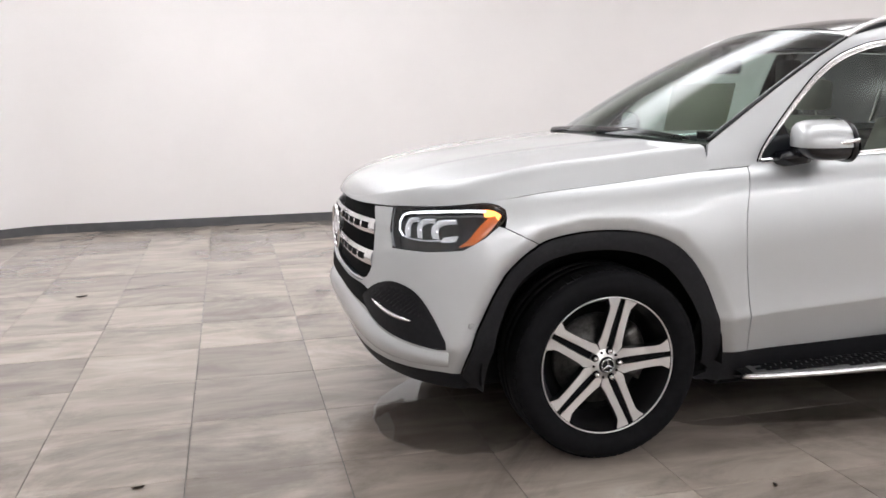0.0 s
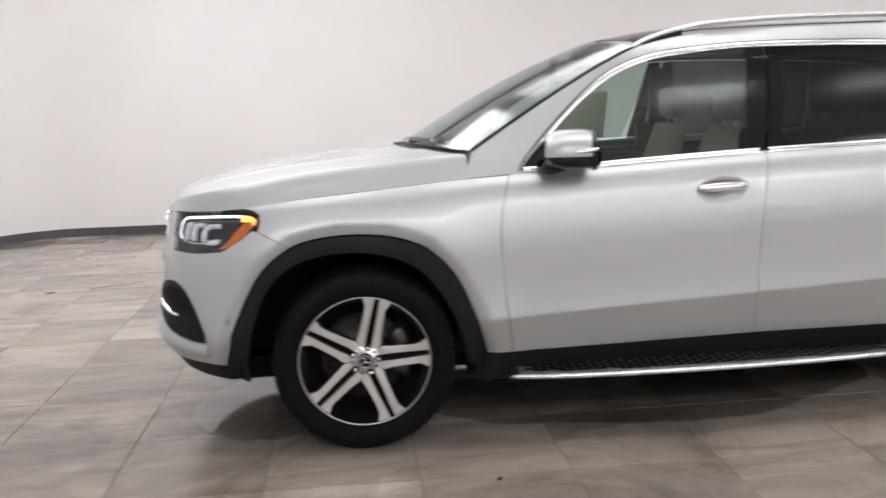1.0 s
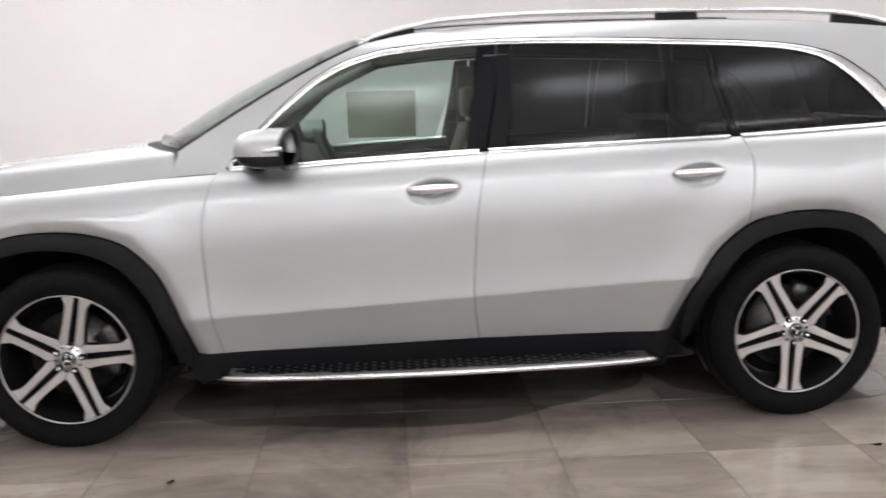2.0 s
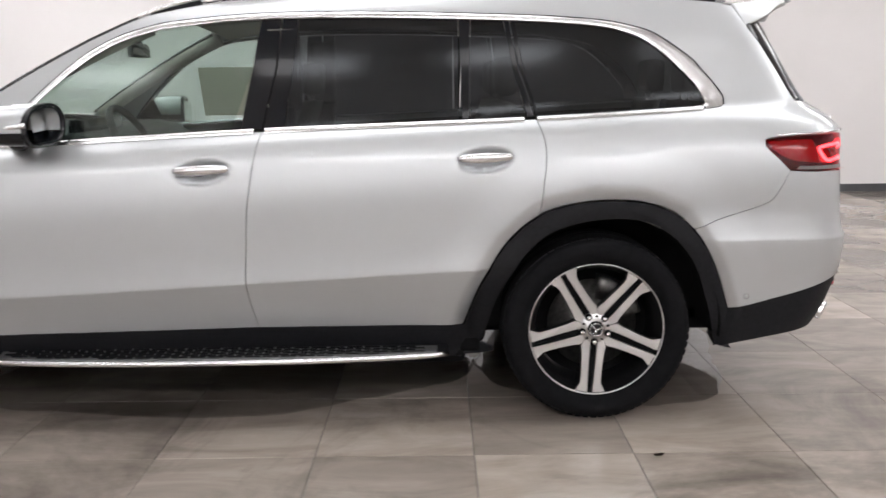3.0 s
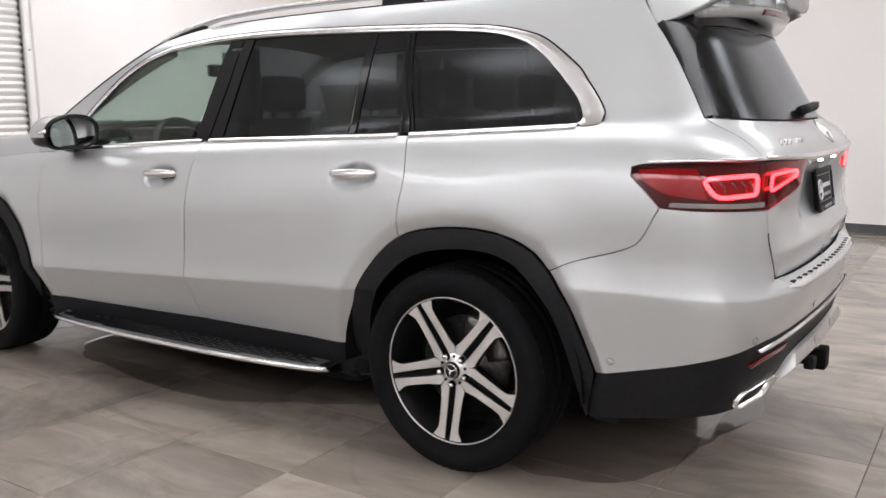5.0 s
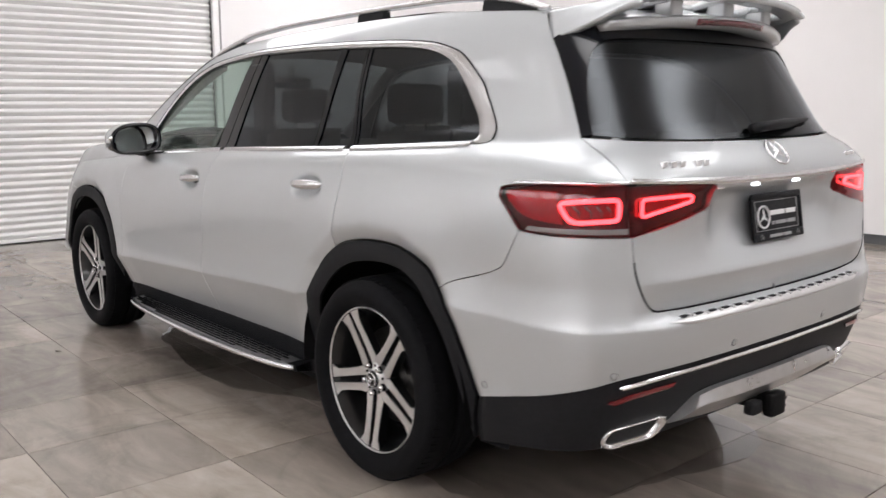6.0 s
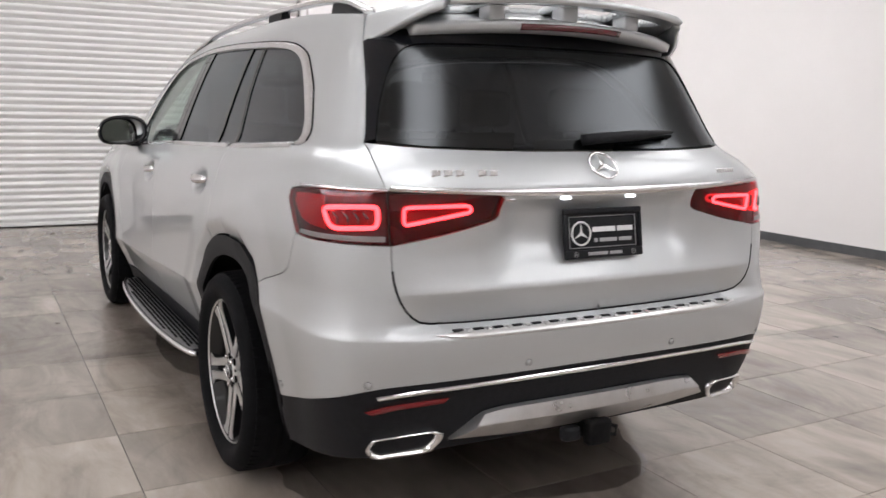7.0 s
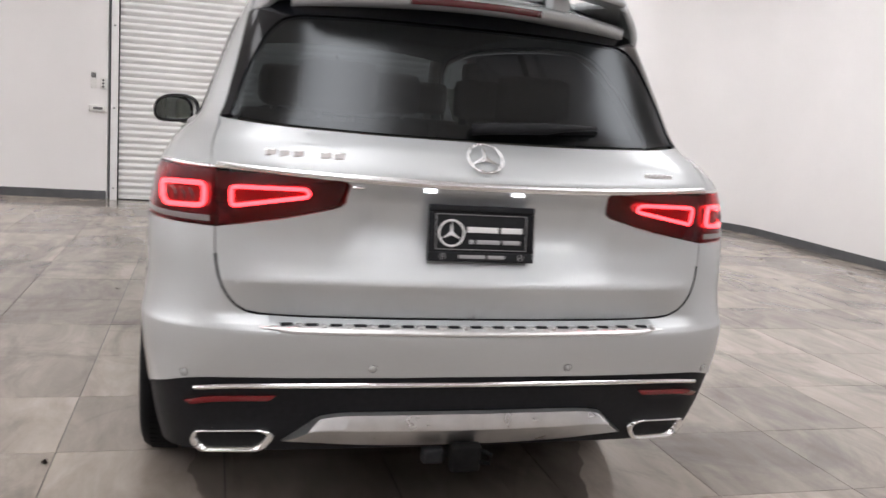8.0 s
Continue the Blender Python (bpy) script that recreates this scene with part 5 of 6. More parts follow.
rear_bumper = ([p for p in arch_r if p[0] > 3.53] + along(BLACKLINE) + along([(MID_R, 0.622), (MID_R, 0.776)]) + back_to(along(LID[4:])) + back_to(along(LAMP_LOW)) + back_to(along(QUARTER)))
rear_bumper_ob = part("rear_bumper", sheet(rear_bumper, skin, 0.016, whole="tail", creases=[(z, 0) for z in (0.732, 0.7385, 0.744, 0.750, 0.756, 0.763)]), PAINT, car, "silver rear bumper")
lower = along(BLACKLINE) + along([(MID_R, 0.622), (MID_R, 0.38)]) + back_to(along(LOWLINE)) + along([(3.700, 0.286), (3.70, 0.36), (3.730, 0.463)])
diffuser = part("rear_valance", sheet(lower, sunk(0.004), 0.03, 0.002, 0.10, whole="tail"), PLASTIC, car, "black plastic lower rear bumper")
part("chrome_strip", band([(4.276, 0.586), (4.40, 0.600), (4.6, 0.6065), (4.8, 0.609), (MID_R, 0.609)], [(4.286, 0.574), (4.40, 0.586), (4.6, 0.592), (4.8, 0.594), (MID_R, 0.594)], 50, 3, 0.004, 0.006), CHROME, diffuser, "chrome bumper strip")
mirrored(bpy.data.objects["chrome_strip"], diffuser)
pair("reflector", band([(4.238, 0.536), (4.33, 0.557), (4.462, 0.566)], [(4.262, 0.525), (4.34, 0.541), (4.448, 0.549)], 24, 2, 0.003, 0.002), RED, diffuser, "red reflector")
SKID_T = [(4.556, 0.502), (4.598, 0.510), (4.66, 0.513), (4.8, 0.514), (MID_R, 0.514)]
SKID_B = [(4.472, 0.416), (4.55, 0.410), (4.65, 0.402), (4.8, 0.397), (MID_R, 0.396)]
upper, lower_edge = flow(SKID_T, 44), flow(SKID_B, 44)
rows = []
for (q, z), (q2, z2) in zip(upper, lower_edge):
    qm, zm = q + (q2 - q) * 0.30, z + (z2 - z) * 0.30
    qn, zn = q + (q2 - q) * 0.66, z + (z2 - z) * 0.66
    rows.append([body(q, z, 0.000), body(q, z - 0.001, 0.016), body(qm, zm, 0.036), body(qm, zm - 0.004, 0.037), body(qn, zn, 0.026), body(q2, z2 + 0.002, 0.006), body(q2, z2, -0.02)])
bm = bmesh.new()
vs = ladder(bm, rows)
bm.faces.new(vs[0])
bmesh.ops.recalc_face_normals(bm, faces=bm.faces)
for e in bm.edges:
    e.smooth = e.calc_face_angle(0) < 0.35
a = part("skid_plate", bm, SKIDMETAL, diffuser, "silver skid plate with a folded lower face")
mirrored(a, diffuser)


def rounded(pts, r=0.012, n=4):
    """A closed outline with its corners rounded."""
    out, k = [], len(pts)
    for i in range(k):
        a, b, c = (np.array(pts[(i + d) % k], float) for d in (-1, 0, 1))
        p, q = b + (a - b) / np.linalg.norm(a - b) * r, b + (c - b) / np.linalg.norm(c - b) * r
        for t in np.linspace(0, 1, n):
            out.append(tuple((1 - t) ** 2 * p + 2 * t * (1 - t) * b + t * t * q))
    return out


def tailpipe():
    c = [(4.234, 0.402), (4.262, 0.446), (4.436, 0.461), (4.458, 0.438), (4.428, 0.388), (4.262, 0.374)]
    outer = rounded(c, 0.020, 6)
    m = (4.345, 0.42)
    rows = []
    for k, d in ((1.03, -0.004), (1.025, 0.010), (0.985, 0.016), (0.90, 0.012), (0.85, -0.006), (0.83, -0.06)):
        rows.append([body(m[0] + (q - m[0]) * k, m[1] + (z - m[1]) * k, d) for q, z in outer])
    bm = bmesh.new()
    ladder(bm, rows, closed=True)
    bmesh.ops.recalc_face_normals(bm, faces=bm.faces)
    tip = part("exhaust_trim", bm, CHROME, diffuser, "chrome exhaust trim")
    hole = bmesh.new()
    hole.faces.new([hole.verts.new(body(m[0] + (q - m[0]) * 0.842, m[1] + (z - m[1]) * 0.842, -0.030)) for q, z in outer])
    part("opening", hole, LINER, tip, "dark opening")
    return tip


tip = tailpipe()
twin = mirrored(tip, diffuser)
for child in tip.children:
    mirrored(child, twin)

# bright step plate on the bumper
def step_x(y):
    return body(at_y(max(0.004, abs(y)), 0.757), 0.757)[0]


rows = []
for y in np.linspace(-0.60, 0.60, 61):
    k = ease(0.50, 0.60, abs(y))
    x = step_x(y) - 0.012 * k
    rows.append([(x - 0.066, y, 0.780), (x - 0.020, y, 0.772), (x + 0.006, y, 0.764), (x + 0.013, y, 0.757 + 0.004 * k), (x + 0.014, y, 0.751 + 0.009 * k), (x + 0.009, y, 0.747 + 0.012 * k)])
bm = bmesh.new()
ladder(bm, rows)
bmesh.ops.recalc_face_normals(bm, faces=bm.faces)
step_plate = part("step_plate", bm, STEPMETAL, rear_bumper_ob, "bright ribbed metal step plate")
for k in range(-8, 9):
    y = k * 0.066
    x = step_x(y)
    part("step_rib", boxes(((x - 0.020, y - 0.017, 0.764), (x - 0.006, y + 0.017, 0.7725), 0.0015)), PLASTIC, step_plate, "black rubber rib")
    part("step_stud", boxes(((x - 0.026, y + 0.026, 0.762), (x + 0.004, y + 0.040, 0.7725), 0.003)), STEPMETAL, step_plate)

# tail lamps
LAMP_OUT = along(LAMP_TOP) + along([(4.264, 1.174), (4.293, 1.10), (4.311, 1.024)]) + back_to(along(LAMP_LOW[:3] + [(4.311, 1.022)]))


def loop_on(pts, r, out, squash=1.0):
    return tube(bmesh.new(), [body(q, z, out) for q, z in pts], r, 8, True, squash)


def tail_lamp_outer():
    lamp = part("tail_lamp", sheet(LAMP_OUT, sunk(0.022), 0.03, 0.0, 0.0), DEEPRED, car, "red tail lamp with a glowing loop")
    part("lens", sheet(LAMP_OUT, skin, 0.03, 0.002, 0.02), REDLENS, lamp, "glossy red lens")
    part("light_loop", loop_on(rounded([(4.088, 1.124), (4.250, 1.133), (4.266, 1.073), (4.128, 1.066)], 0.022), 0.0066, -0.0085), REDGLOW, lamp, "glowing red light loop")
    part("light_field", band([(3.885, 1.150), (3.98, 1.156), (4.072, 1.158)], [(3.905, 1.120), (3.99, 1.078), (4.108, 1.060)], 20, 5, -0.014, 0.002, 0.006), REDFIELD, lamp, "softly lit red light field")
    part("inner_field", band([(4.108, 1.114), (4.17, 1.118), (4.238, 1.122)], [(4.138, 1.074), (4.17, 1.077), (4.250, 1.080)], 20, 2, -0.012, 0.0, 0.006), REDDIM, lamp, "red light field")
    for k in range(4):
        q = 4.125 + k * 0.028
        part("light_blade", tube(bmesh.new(), [body(q, 1.115, -0.002), body(q + 0.018, 1.098, -0.002), body(q + 0.022, 1.082, -0.002)], 0.0035, 6), DEEPRED, lamp)
    part("reverse_lamp", band([(4.02, 1.050), (4.10, 1.049), (4.295, 1.049)], [(4.01, 1.037), (4.10, 1.035), (4.297, 1.033)], 24, 2, 0.001, 0.001, 0.004), PALEGREY, lamp, "pale reversing lamp strip")
    return lamp


LAMP_INNER = along([(4.272, 1.170), (4.40, 1.168), (4.578, 1.163)]) + lamp_in[1:] + along([(4.320, 1.024), (4.301, 1.09), (4.275, 1.165)])


def tail_lamp_inner():
    lamp = part("lid_lamp", sheet(LAMP_INNER, sunk(0.022), 0.03, 0.0, 0.0), DEEPRED, tailgate, "red tail lamp with a glowing wedge loop")
    part("lens", sheet(LAMP_INNER, skin, 0.03, 0.002, 0.02), REDLENS, lamp, "glossy red lens")
    part("light_loop", loop_on(rounded([(4.337, 1.129), (4.503, 1.132), (4.510, 1.112), (4.348, 1.077)], 0.012), 0.0052, -0.0075), REDGLOW, lamp, "glowing red light loop")
    part("inner_field", band([(4.348, 1.120), (4.42, 1.123), (4.496, 1.124)], [(4.356, 1.088), (4.42, 1.100), (4.500, 1.114)], 20, 2, -0.012, 0.0, 0.006), REDDIM, lamp, "red light field")
    return lamp


for make, holder in ((tail_lamp_outer, car), (tail_lamp_inner, tailgate)):
    lamp = make()
    twin = mirrored(lamp, holder)
    for child in lamp.children:
        mirrored(child, twin)

# chrome bar across lamps and lid
a = part("chrome_bar", band([(4.275, 1.190), (4.40, 1.186), (4.6, 1.180), (4.8, 1.177), (MID_R, 1.176)], [(4.272, 1.176), (4.40, 1.172), (4.6, 1.160), (4.8, 1.155), (MID_R, 1.154)], 60, 3, 0.003, 0.006), SATIN, tailgate, "bright chrome bar above the number plate")
mirrored(a, tailgate)
pair("chrome_cap", band([(3.93, 1.1765), (4.08, 1.1835), (4.262, 1.1835)], [(3.925, 1.171), (4.08, 1.177), (4.265, 1.176)], 30, 2, 0.001, 0.001, 0.006), SATIN, car)
for y in (-0.155, 0.10, -0.355):
    bright = y != -0.355
    x = body(at_y(abs(y), 1.145), 1.146)[0]
    part("plate_lamp" if bright else "camera_button", boxes(((x - 0.02, y - 0.016, 1.142), (x + 0.003, y + 0.016, 1.150), 0.003)), PLATEGLOW if bright else CHROME, tailgate, "small lit plate lamp" if bright else "small chrome button")

# plate with dealer frame, writing as bars
plate = part("number_plate", boxes(((-0.006, -0.150, -0.072), (0.006, 0.150, 0.072), 0.006)), PLASTIC, tailgate, "black dealer plate in a black frame")
plate.matrix_basis = pose(4.208, 0.004, 1.030, 0, -9, 0)
part("plate_frame", boxes(((0.006, -0.157, 0.060), (0.014, 0.157, 0.079), 0.004), ((0.006, -0.157, -0.079), (0.014, 0.157, -0.052), 0.004),
                          ((0.006, -0.157, -0.052), (0.014, -0.143, 0.060), 0.004), ((0.006, 0.143, -0.052), (0.014, 0.157, 0.060), 0.004)), PLASTIC, plate)
part("border_line", boxes(((0.006, -0.134, 0.052), (0.0085, 0.134, 0.054), 0), ((0.006, -0.134, -0.046), (0.0085, 0.134, -0.044), 0), ((0.006, -0.134, -0.044), (0.0085, -0.132, 0.052), 0), ((0.006, 0.132, -0.044), (0.0085, 0.134, 0.052), 0)), GREYMARK, plate)
for y0, y1, z0, z1, x0, tone in ((-0.042, 0.050, 0.003, 0.019, 0.006, WHITEMARK), (0.058, 0.122, 0.003, 0.019, 0.006, WHITEMARK), (-0.036, -0.022, -0.029, -0.017, 0.006, GREYMARK),
                                 (-0.014, 0.056, -0.029, -0.017, 0.006, GREYMARK), (0.064, 0.116, -0.029, -0.017, 0.006, GREYMARK), (-0.068, 0.010, -0.070, -0.060, 0.014, GREYMARK), (0.018, 0.068, -0.070, -0.060, 0.014, GREYMARK)):
    part("writing_bar", boxes(((x0, y0, z0), (x0 + 0.002, y1, z1), 0.001)), tone, plate, "bar of pale lettering")
badge(plate, "plate_emblem", (0.010, -0.089, 0.000), 0.036, 1, WHITEMARK)
for y in (-0.115, 0.115):
    badge(plate, "plate_emblem", (0.0155, y, -0.065), 0.008, 1, GREYMARK)
badge(tailgate, "emblem", (TAIL(1.238) + 0.006, 0, 1.243), 0.050, 1, CHROME, 42)
for y0, y1, z in ((-0.60, -0.385, 1.222), (0.50, 0.60, 1.218)):
    n = 6 if y0 < 0 else 7
    for k in range(n):
        if n == 6 and k == 3:
            continue
        ya, yb = y0 + (y1 - y0) * k / n, y0 + (y1 - y0) * (k + 0.78) / n
        xm = body(at_y(abs((ya + yb) / 2), z), z)[0]
        h = 0.012 if n == 6 else 0.008
        part("badge_bar", boxes(((xm - 0.008, ya, z - h), (xm + 0.004, yb, z + h), 0.002)), CHROME, tailgate, "chrome badge bar")

# parking sensors
def parking_sensor(q, z, side, bumper_ob):
    c, n = Vector(body(q, z, 0.001)), Vector(skin_normal(q, z))
    if side > 0:
        c.y, n.y = -c.y, -n.y
    m = Matrix.Translation(c) @ n.to_track_quat("Z", "Y").to_matrix().to_4x4()
    bm = bmesh.new()
    bmesh.ops.create_cone(bm, cap_ends=True, segments=16, radius1=0.0105, radius2=0.0095, depth=0.0022, matrix=m)
    disc_ob = part("parking_sensor", bm, PAINT, bumper_ob, "round painted parking sensor")
    seal = tube(bmesh.new(), [m @ Vector((math.cos(a) * 0.0115, math.sin(a) * 0.0115, 0)) for a in np.linspace(0, math.tau, 20, endpoint=False)], 0.0006, 4, True)
    part("sensor_seal", seal, LINER, disc_ob, "thin dark ring")


for side in (-1, 1):
    for q, z in ((3.805, 0.518), (4.252, 0.622), (4.676, 0.650)):
        parking_sensor(q, z, side, rear_bumper_ob)
    parking_sensor(-0.61, 0.590, side, front_bumper_ob)

# spoiler: a slotted shell that carries on the roof and the sides, over a lip with the brake light
SPAN = 0.60


def lip_at(y):
    u = abs(y) / SPAN
    return 4.030 - 0.165 * u ** 2.2, 1.690 - 0.036 * u ** 2


def wing_at(y):
    u = abs(y) / SPAN
    return 4.090 - 0.115 * u ** 2.4, 1.760 - 0.036 * u ** 2


def closed_loft(rows):
    bm = bmesh.new()
    vs = ladder(bm, rows, closed=True)
    bm.faces.new(vs[0])
    bm.faces.new(vs[-1])
    bmesh.ops.recalc_face_normals(bm, faces=bm.faces)
    return bm


SIDE_EDGE = (curve((0, 3.778), (0.5, 3.890), (0.8, 3.955), (1, 3.995)), curve((0, 0.6385), (0.5, 0.578), (0.8, 0.520), (1, 0.482)), curve((0, 1.609), (0.5, 1.660), (0.8, 1.704), (1, 1.726)))
SEAM_X = curve((1.607, 3.778), (1.655, 3.748), (1.702, 3.724))


def shell_front(u):
    """The front edge: across the roof's end, then down the seam."""
    if u <= 0.72:
        x, y, z = roof_point(1.0, u / 0.72)
        return Vector((x + 0.005, -y * 0.977, z))
    z = 1.702 - (1.702 - 1.609) * (u - 0.72) / 0.28
    x = SEAM_X(z) + 0.005
    return Vector((x, body(at_x(x, z), z)[1] - 0.0005, z))


def shell_rear(u):
    y = 0.45 * u / 0.72 if u <= 0.72 else 0.45 + 0.032 * ((u - 0.72) / 0.28) ** 1.3
    x, z = wing_at(y)
    return Vector((x, -y, z - 0.014 * ease(0.8, 1.0, u)))


def shell_point(t, u):
    a = abs(u)
    p = shell_front(a).lerp(shell_rear(a), t)
    side = Vector((SIDE_EDGE[0](t), -SIDE_EDGE[1](t), SIDE_EDGE[2](t)))
    p += (side - shell_front(1.0).lerp(shell_rear(1.0), t)) * ease(0.55, 1.0, a)
    p.z += 0.010 * math.sin(math.pi * t) * (1 - a * a)
    return (p.x, p.y if u >= 0 else -p.y, p.z)


us = [math.copysign(abs(k / 60) ** 0.9, k) for k in range(-60, 61)]
ts = [k / 24 for k in range(25)]
bm = bmesh.new()
vs = ladder(bm, [[shell_point(t, u) for u in us] for t in ts])
doomed = []
bm.faces.ensure_lookup_table()
for f in bm.faces:
    c = f.calc_center_median()
    a = abs(c.y)
    if 3.875 < c.x - (wing_at(c.y)[0] - 4.09) < 4.005 and a < 0.43 - 0.6 * max(0, 3.93 - c.x) and a > 0.040 and not 0.235 < a < 0.312:
        doomed.append(f)
bmesh.ops.delete(bm, geom=doomed, context="FACES")
bmesh.ops.recalc_face_normals(bm, faces=bm.faces)
if sum(f.normal.z for f in bm.faces) < 0:
    bmesh.ops.reverse_faces(bm, faces=bm.faces)
bmesh.ops.solidify(bm, geom=bm.faces[:], thickness=0.022)
bmesh.ops.recalc_face_normals(bm, faces=bm.faces)
spoiler = part("roof_spoiler", bm, PAINT, tailgate, "silver roof spoiler with open slots")
rows = []
for y in np.linspace(-0.525, 0.525, 67):
    x, z = lip_at(y)
    u = min(1.0, abs(y) / 0.60)
    fx, fy, fz = roof_point(1.0, u)
    rows.append([(fx + 0.004, y, fz - 0.004), (fx + 0.05, y, fz - 0.022), (x - 0.05, y, z + 0.012), (x - 0.006, y, z + 0.004), (x, y, z - 0.006), (x - 0.010, y, z - 0.030), (x - 0.09, y, z - 0.034), (fx + 0.01, y, fz - 0.07)])
part("spoiler_lip", closed_loft(rows), PAINT, spoiler)
for y, w in ((-0.272, 0.030), (0.0, 0.030), (0.272, 0.030)):
    x, z = wing_at(y)
    part("spoiler_web", boxes(((x - 0.16, y - w, z - 0.072), (x - 0.085, y + w, z - 0.012), 0.012)), PAINT, spoiler)
rows = []
for y in np.linspace(-0.20, 0.20, 21):
    x, z = lip_at(y)
    rows.append([(x - 0.004, y, z - 0.006), (x + 0.003, y, z - 0.009), (x - 0.003, y, z - 0.027), (x - 0.012, y, z - 0.028)])
part("brake_light", closed_loft(rows), MAROON, spoiler, "dark red high brake light")

wiper = part("rear_wiper", tube(bmesh.new(), [(4.118, -0.02, 1.318), (4.132, 0.03, 1.325), (4.128, 0.20, 1.335), (4.118, 0.26, 1.340), (4.110, 0.37, 1.347)], lambda t: 0.018 if t < 0.55 else 0.018 - 0.028 * (t - 0.55), 10), PLASTIC, tailgate, "black rear wiper at rest")
part("blade", tube(bmesh.new(), [(4.115, 0.0, 1.302), (4.104, 0.22, 1.322), (4.092, 0.38, 1.332)], 0.006, 6), RUBBER, wiper)

# tow hitch
hitch = part("tow_hitch", boxes(((4.00, -0.035, 0.350), (4.26, 0.035, 0.410), 0.008), ((4.225, -0.045, 0.338), (4.265, 0.045, 0.420), 0.01)), IRON, car, "black steel tow hitch receiver")
part("hitch_socket", boxes(((4.20, -0.125, 0.355), (4.24, -0.06, 0.402), 0.012)), PLASTIC, hitch)
part("hitch_loop", tube(bmesh.new(), [(4.23, 0.05, 0.356), (4.24, 0.08, 0.352), (4.24, 0.084, 0.38), (4.23, 0.05, 0.392)], 0.007, 8), IRON, hitch)
# ---- wheels ----
def spoke_outline():
    """Half of a twin spoke in (along, across): one of two bars that meet at the hub and part towards the rim."""
    inner = flow([(0.068, 0.0135), (0.12, 0.0135), (0.20, 0.0120), (0.264, 0.0100)], 8)
    outer = [(0.2690, 0.072), (0.262, 0.0615), (0.246, 0.0515)] + flow([(0.234, 0.0445), (0.215, 0.0430), (0.18, 0.0435), (0.14, 0.0452), (0.105, 0.0475), (0.085, 0.0510), (0.073, 0.0515), (0.052, 0.0370)], 14)
    return inner + [(0.2728, 0.0100), (0.2722, 0.045)] + outer + [(0.046, 0.012), (0.058, 0.0105)]


def wheel_thing():
    """A wheel whose outer face looks along -y, with its hub cap's face at the origin."""
    wheel = tagged(new("wheel"), "black tyre on a twin five-spoke alloy wheel", "wheel")
    tyre = bmesh.new()
    R = HUB_Z + 0.003
    lathe(tyre, [(0.268, 0.030), (0.275, 0.008), (0.300, -0.022), (0.335, -0.030), (0.362, -0.020), (0.374, -0.006), (0.380, 0.012), (R - 0.003, 0.030), (R, 0.06), (R, 0.10),
                 (R - 0.009, 0.102), (R - 0.009, 0.110), (R, 0.112), (R, 0.150), (R - 0.009, 0.152), (R - 0.009, 0.160), (R, 0.162), (R, 0.20), (R - 0.006, 0.225), (0.372, 0.245), (0.335, 0.262), (0.275, 0.250), (0.268, 0.225)], (0, 0, 0), 72)
    t = part("tyre", tyre, RUBBER, wheel, "black rubber tyre with tread blocks")
    blocks = bmesh.new()
    for k in range(72):
        a = k * math.tau / 72
        m = Matrix.Rotation(-a, 4, "Y")
        for y0, y1, r0 in ((0.006, 0.058, R - 0.012), (0.200, 0.232, R - 0.010)):
            v = bmesh.ops.create_cube(blocks, size=1.0)["verts"]
            for p in v:
                p.co = m @ Vector((r0 + (p.co.x + 0.5) * (R - 0.0004 - r0) - (0.004 if (p.co.y < 0) == (y0 < 0.1) else 0), y0 + (p.co.y + 0.5) * (y1 - y0), p.co.z * 0.024))
    tagged(part("tread", blocks, RUBBER, t, smooth=False), kind="stuff")
    ring = bmesh.new()
    lathe(ring, [(0.2785, 0.010), (0.2790, 0.000), (0.2765, -0.003), (0.2735, -0.001), (0.2728, 0.003)], (0, 0, 0), 72)
    rim = part("rim", ring, ALLOY, wheel, "alloy wheel with machined spokes")
    barrel = bmesh.new()
    lathe(barrel, [(0.2728, 0.003), (0.268, 0.014), (0.258, 0.035), (0.247, 0.06), (0.243, 0.21)], (0, 0, 0), 48)
    part("barrel", barrel, DARKALLOY, rim, "black inner barrel")
    line = spoke_outline()
    for k in range(5):
        a = k * math.tau / 5
        m = Matrix.Rotation(-a, 4, "Y")
        for s in (1, -1):
            bm = bmesh.new()
            pts = [(u, v * s) for u, v in line]

            def place(u, v, d):
                dish = 0.006 + 0.020 * math.cos(min(1, u / 0.27) * math.pi / 2) ** 1.0 - 0.012 * ease(0.05, 0.0, u)
                return m @ Vector((u, dish + d, v))
            c = (sum(p[0] for p in pts) / len(pts), sum(p[1] for p in pts) / len(pts))
            front = [bm.verts.new(place(c[0] + (u - c[0]) * 0.985, c[1] + (v - c[1]) * 0.93, 0.0)) for u, v in pts]
            mid = [bm.verts.new(place(u, v, 0.004)) for u, v in pts]
            back = [bm.verts.new(place(u, v, 0.038)) for u, v in pts]
            n = len(pts)
            bm.faces.new(front)
            for p, q in ((front, mid), (mid, back)):
                for i in range(n):
                    bm.faces.new((p[i], p[(i + 1) % n], q[(i + 1) % n], q[i]))
            bmesh.ops.recalc_face_normals(bm, faces=bm.faces)
            for f in bm.faces:
                f.material_index = 1 if any(v in back for v in f.verts) else 0
            part("spoke", bm, ALLOY, rim, smooth=False).data.materials.append(DARKALLOY)
        web = bmesh.new()
        for u0, u1 in ((0.06, 0.262),):
            vs = [m @ Vector((u, 0.030 + 0.014 * (1 - u / 0.27), v)) for u, v in ((u0, -0.014), (u1, -0.013), (u1, 0.013), (u0, 0.014))]
            web.faces.new([web.verts.new(p) for p in vs])
        bmesh.ops.recalc_face_normals(web, faces=web.faces)
        part("spoke_web", web, LINER, rim, "black web between twin spokes", smooth=False)
    hub = bmesh.new()
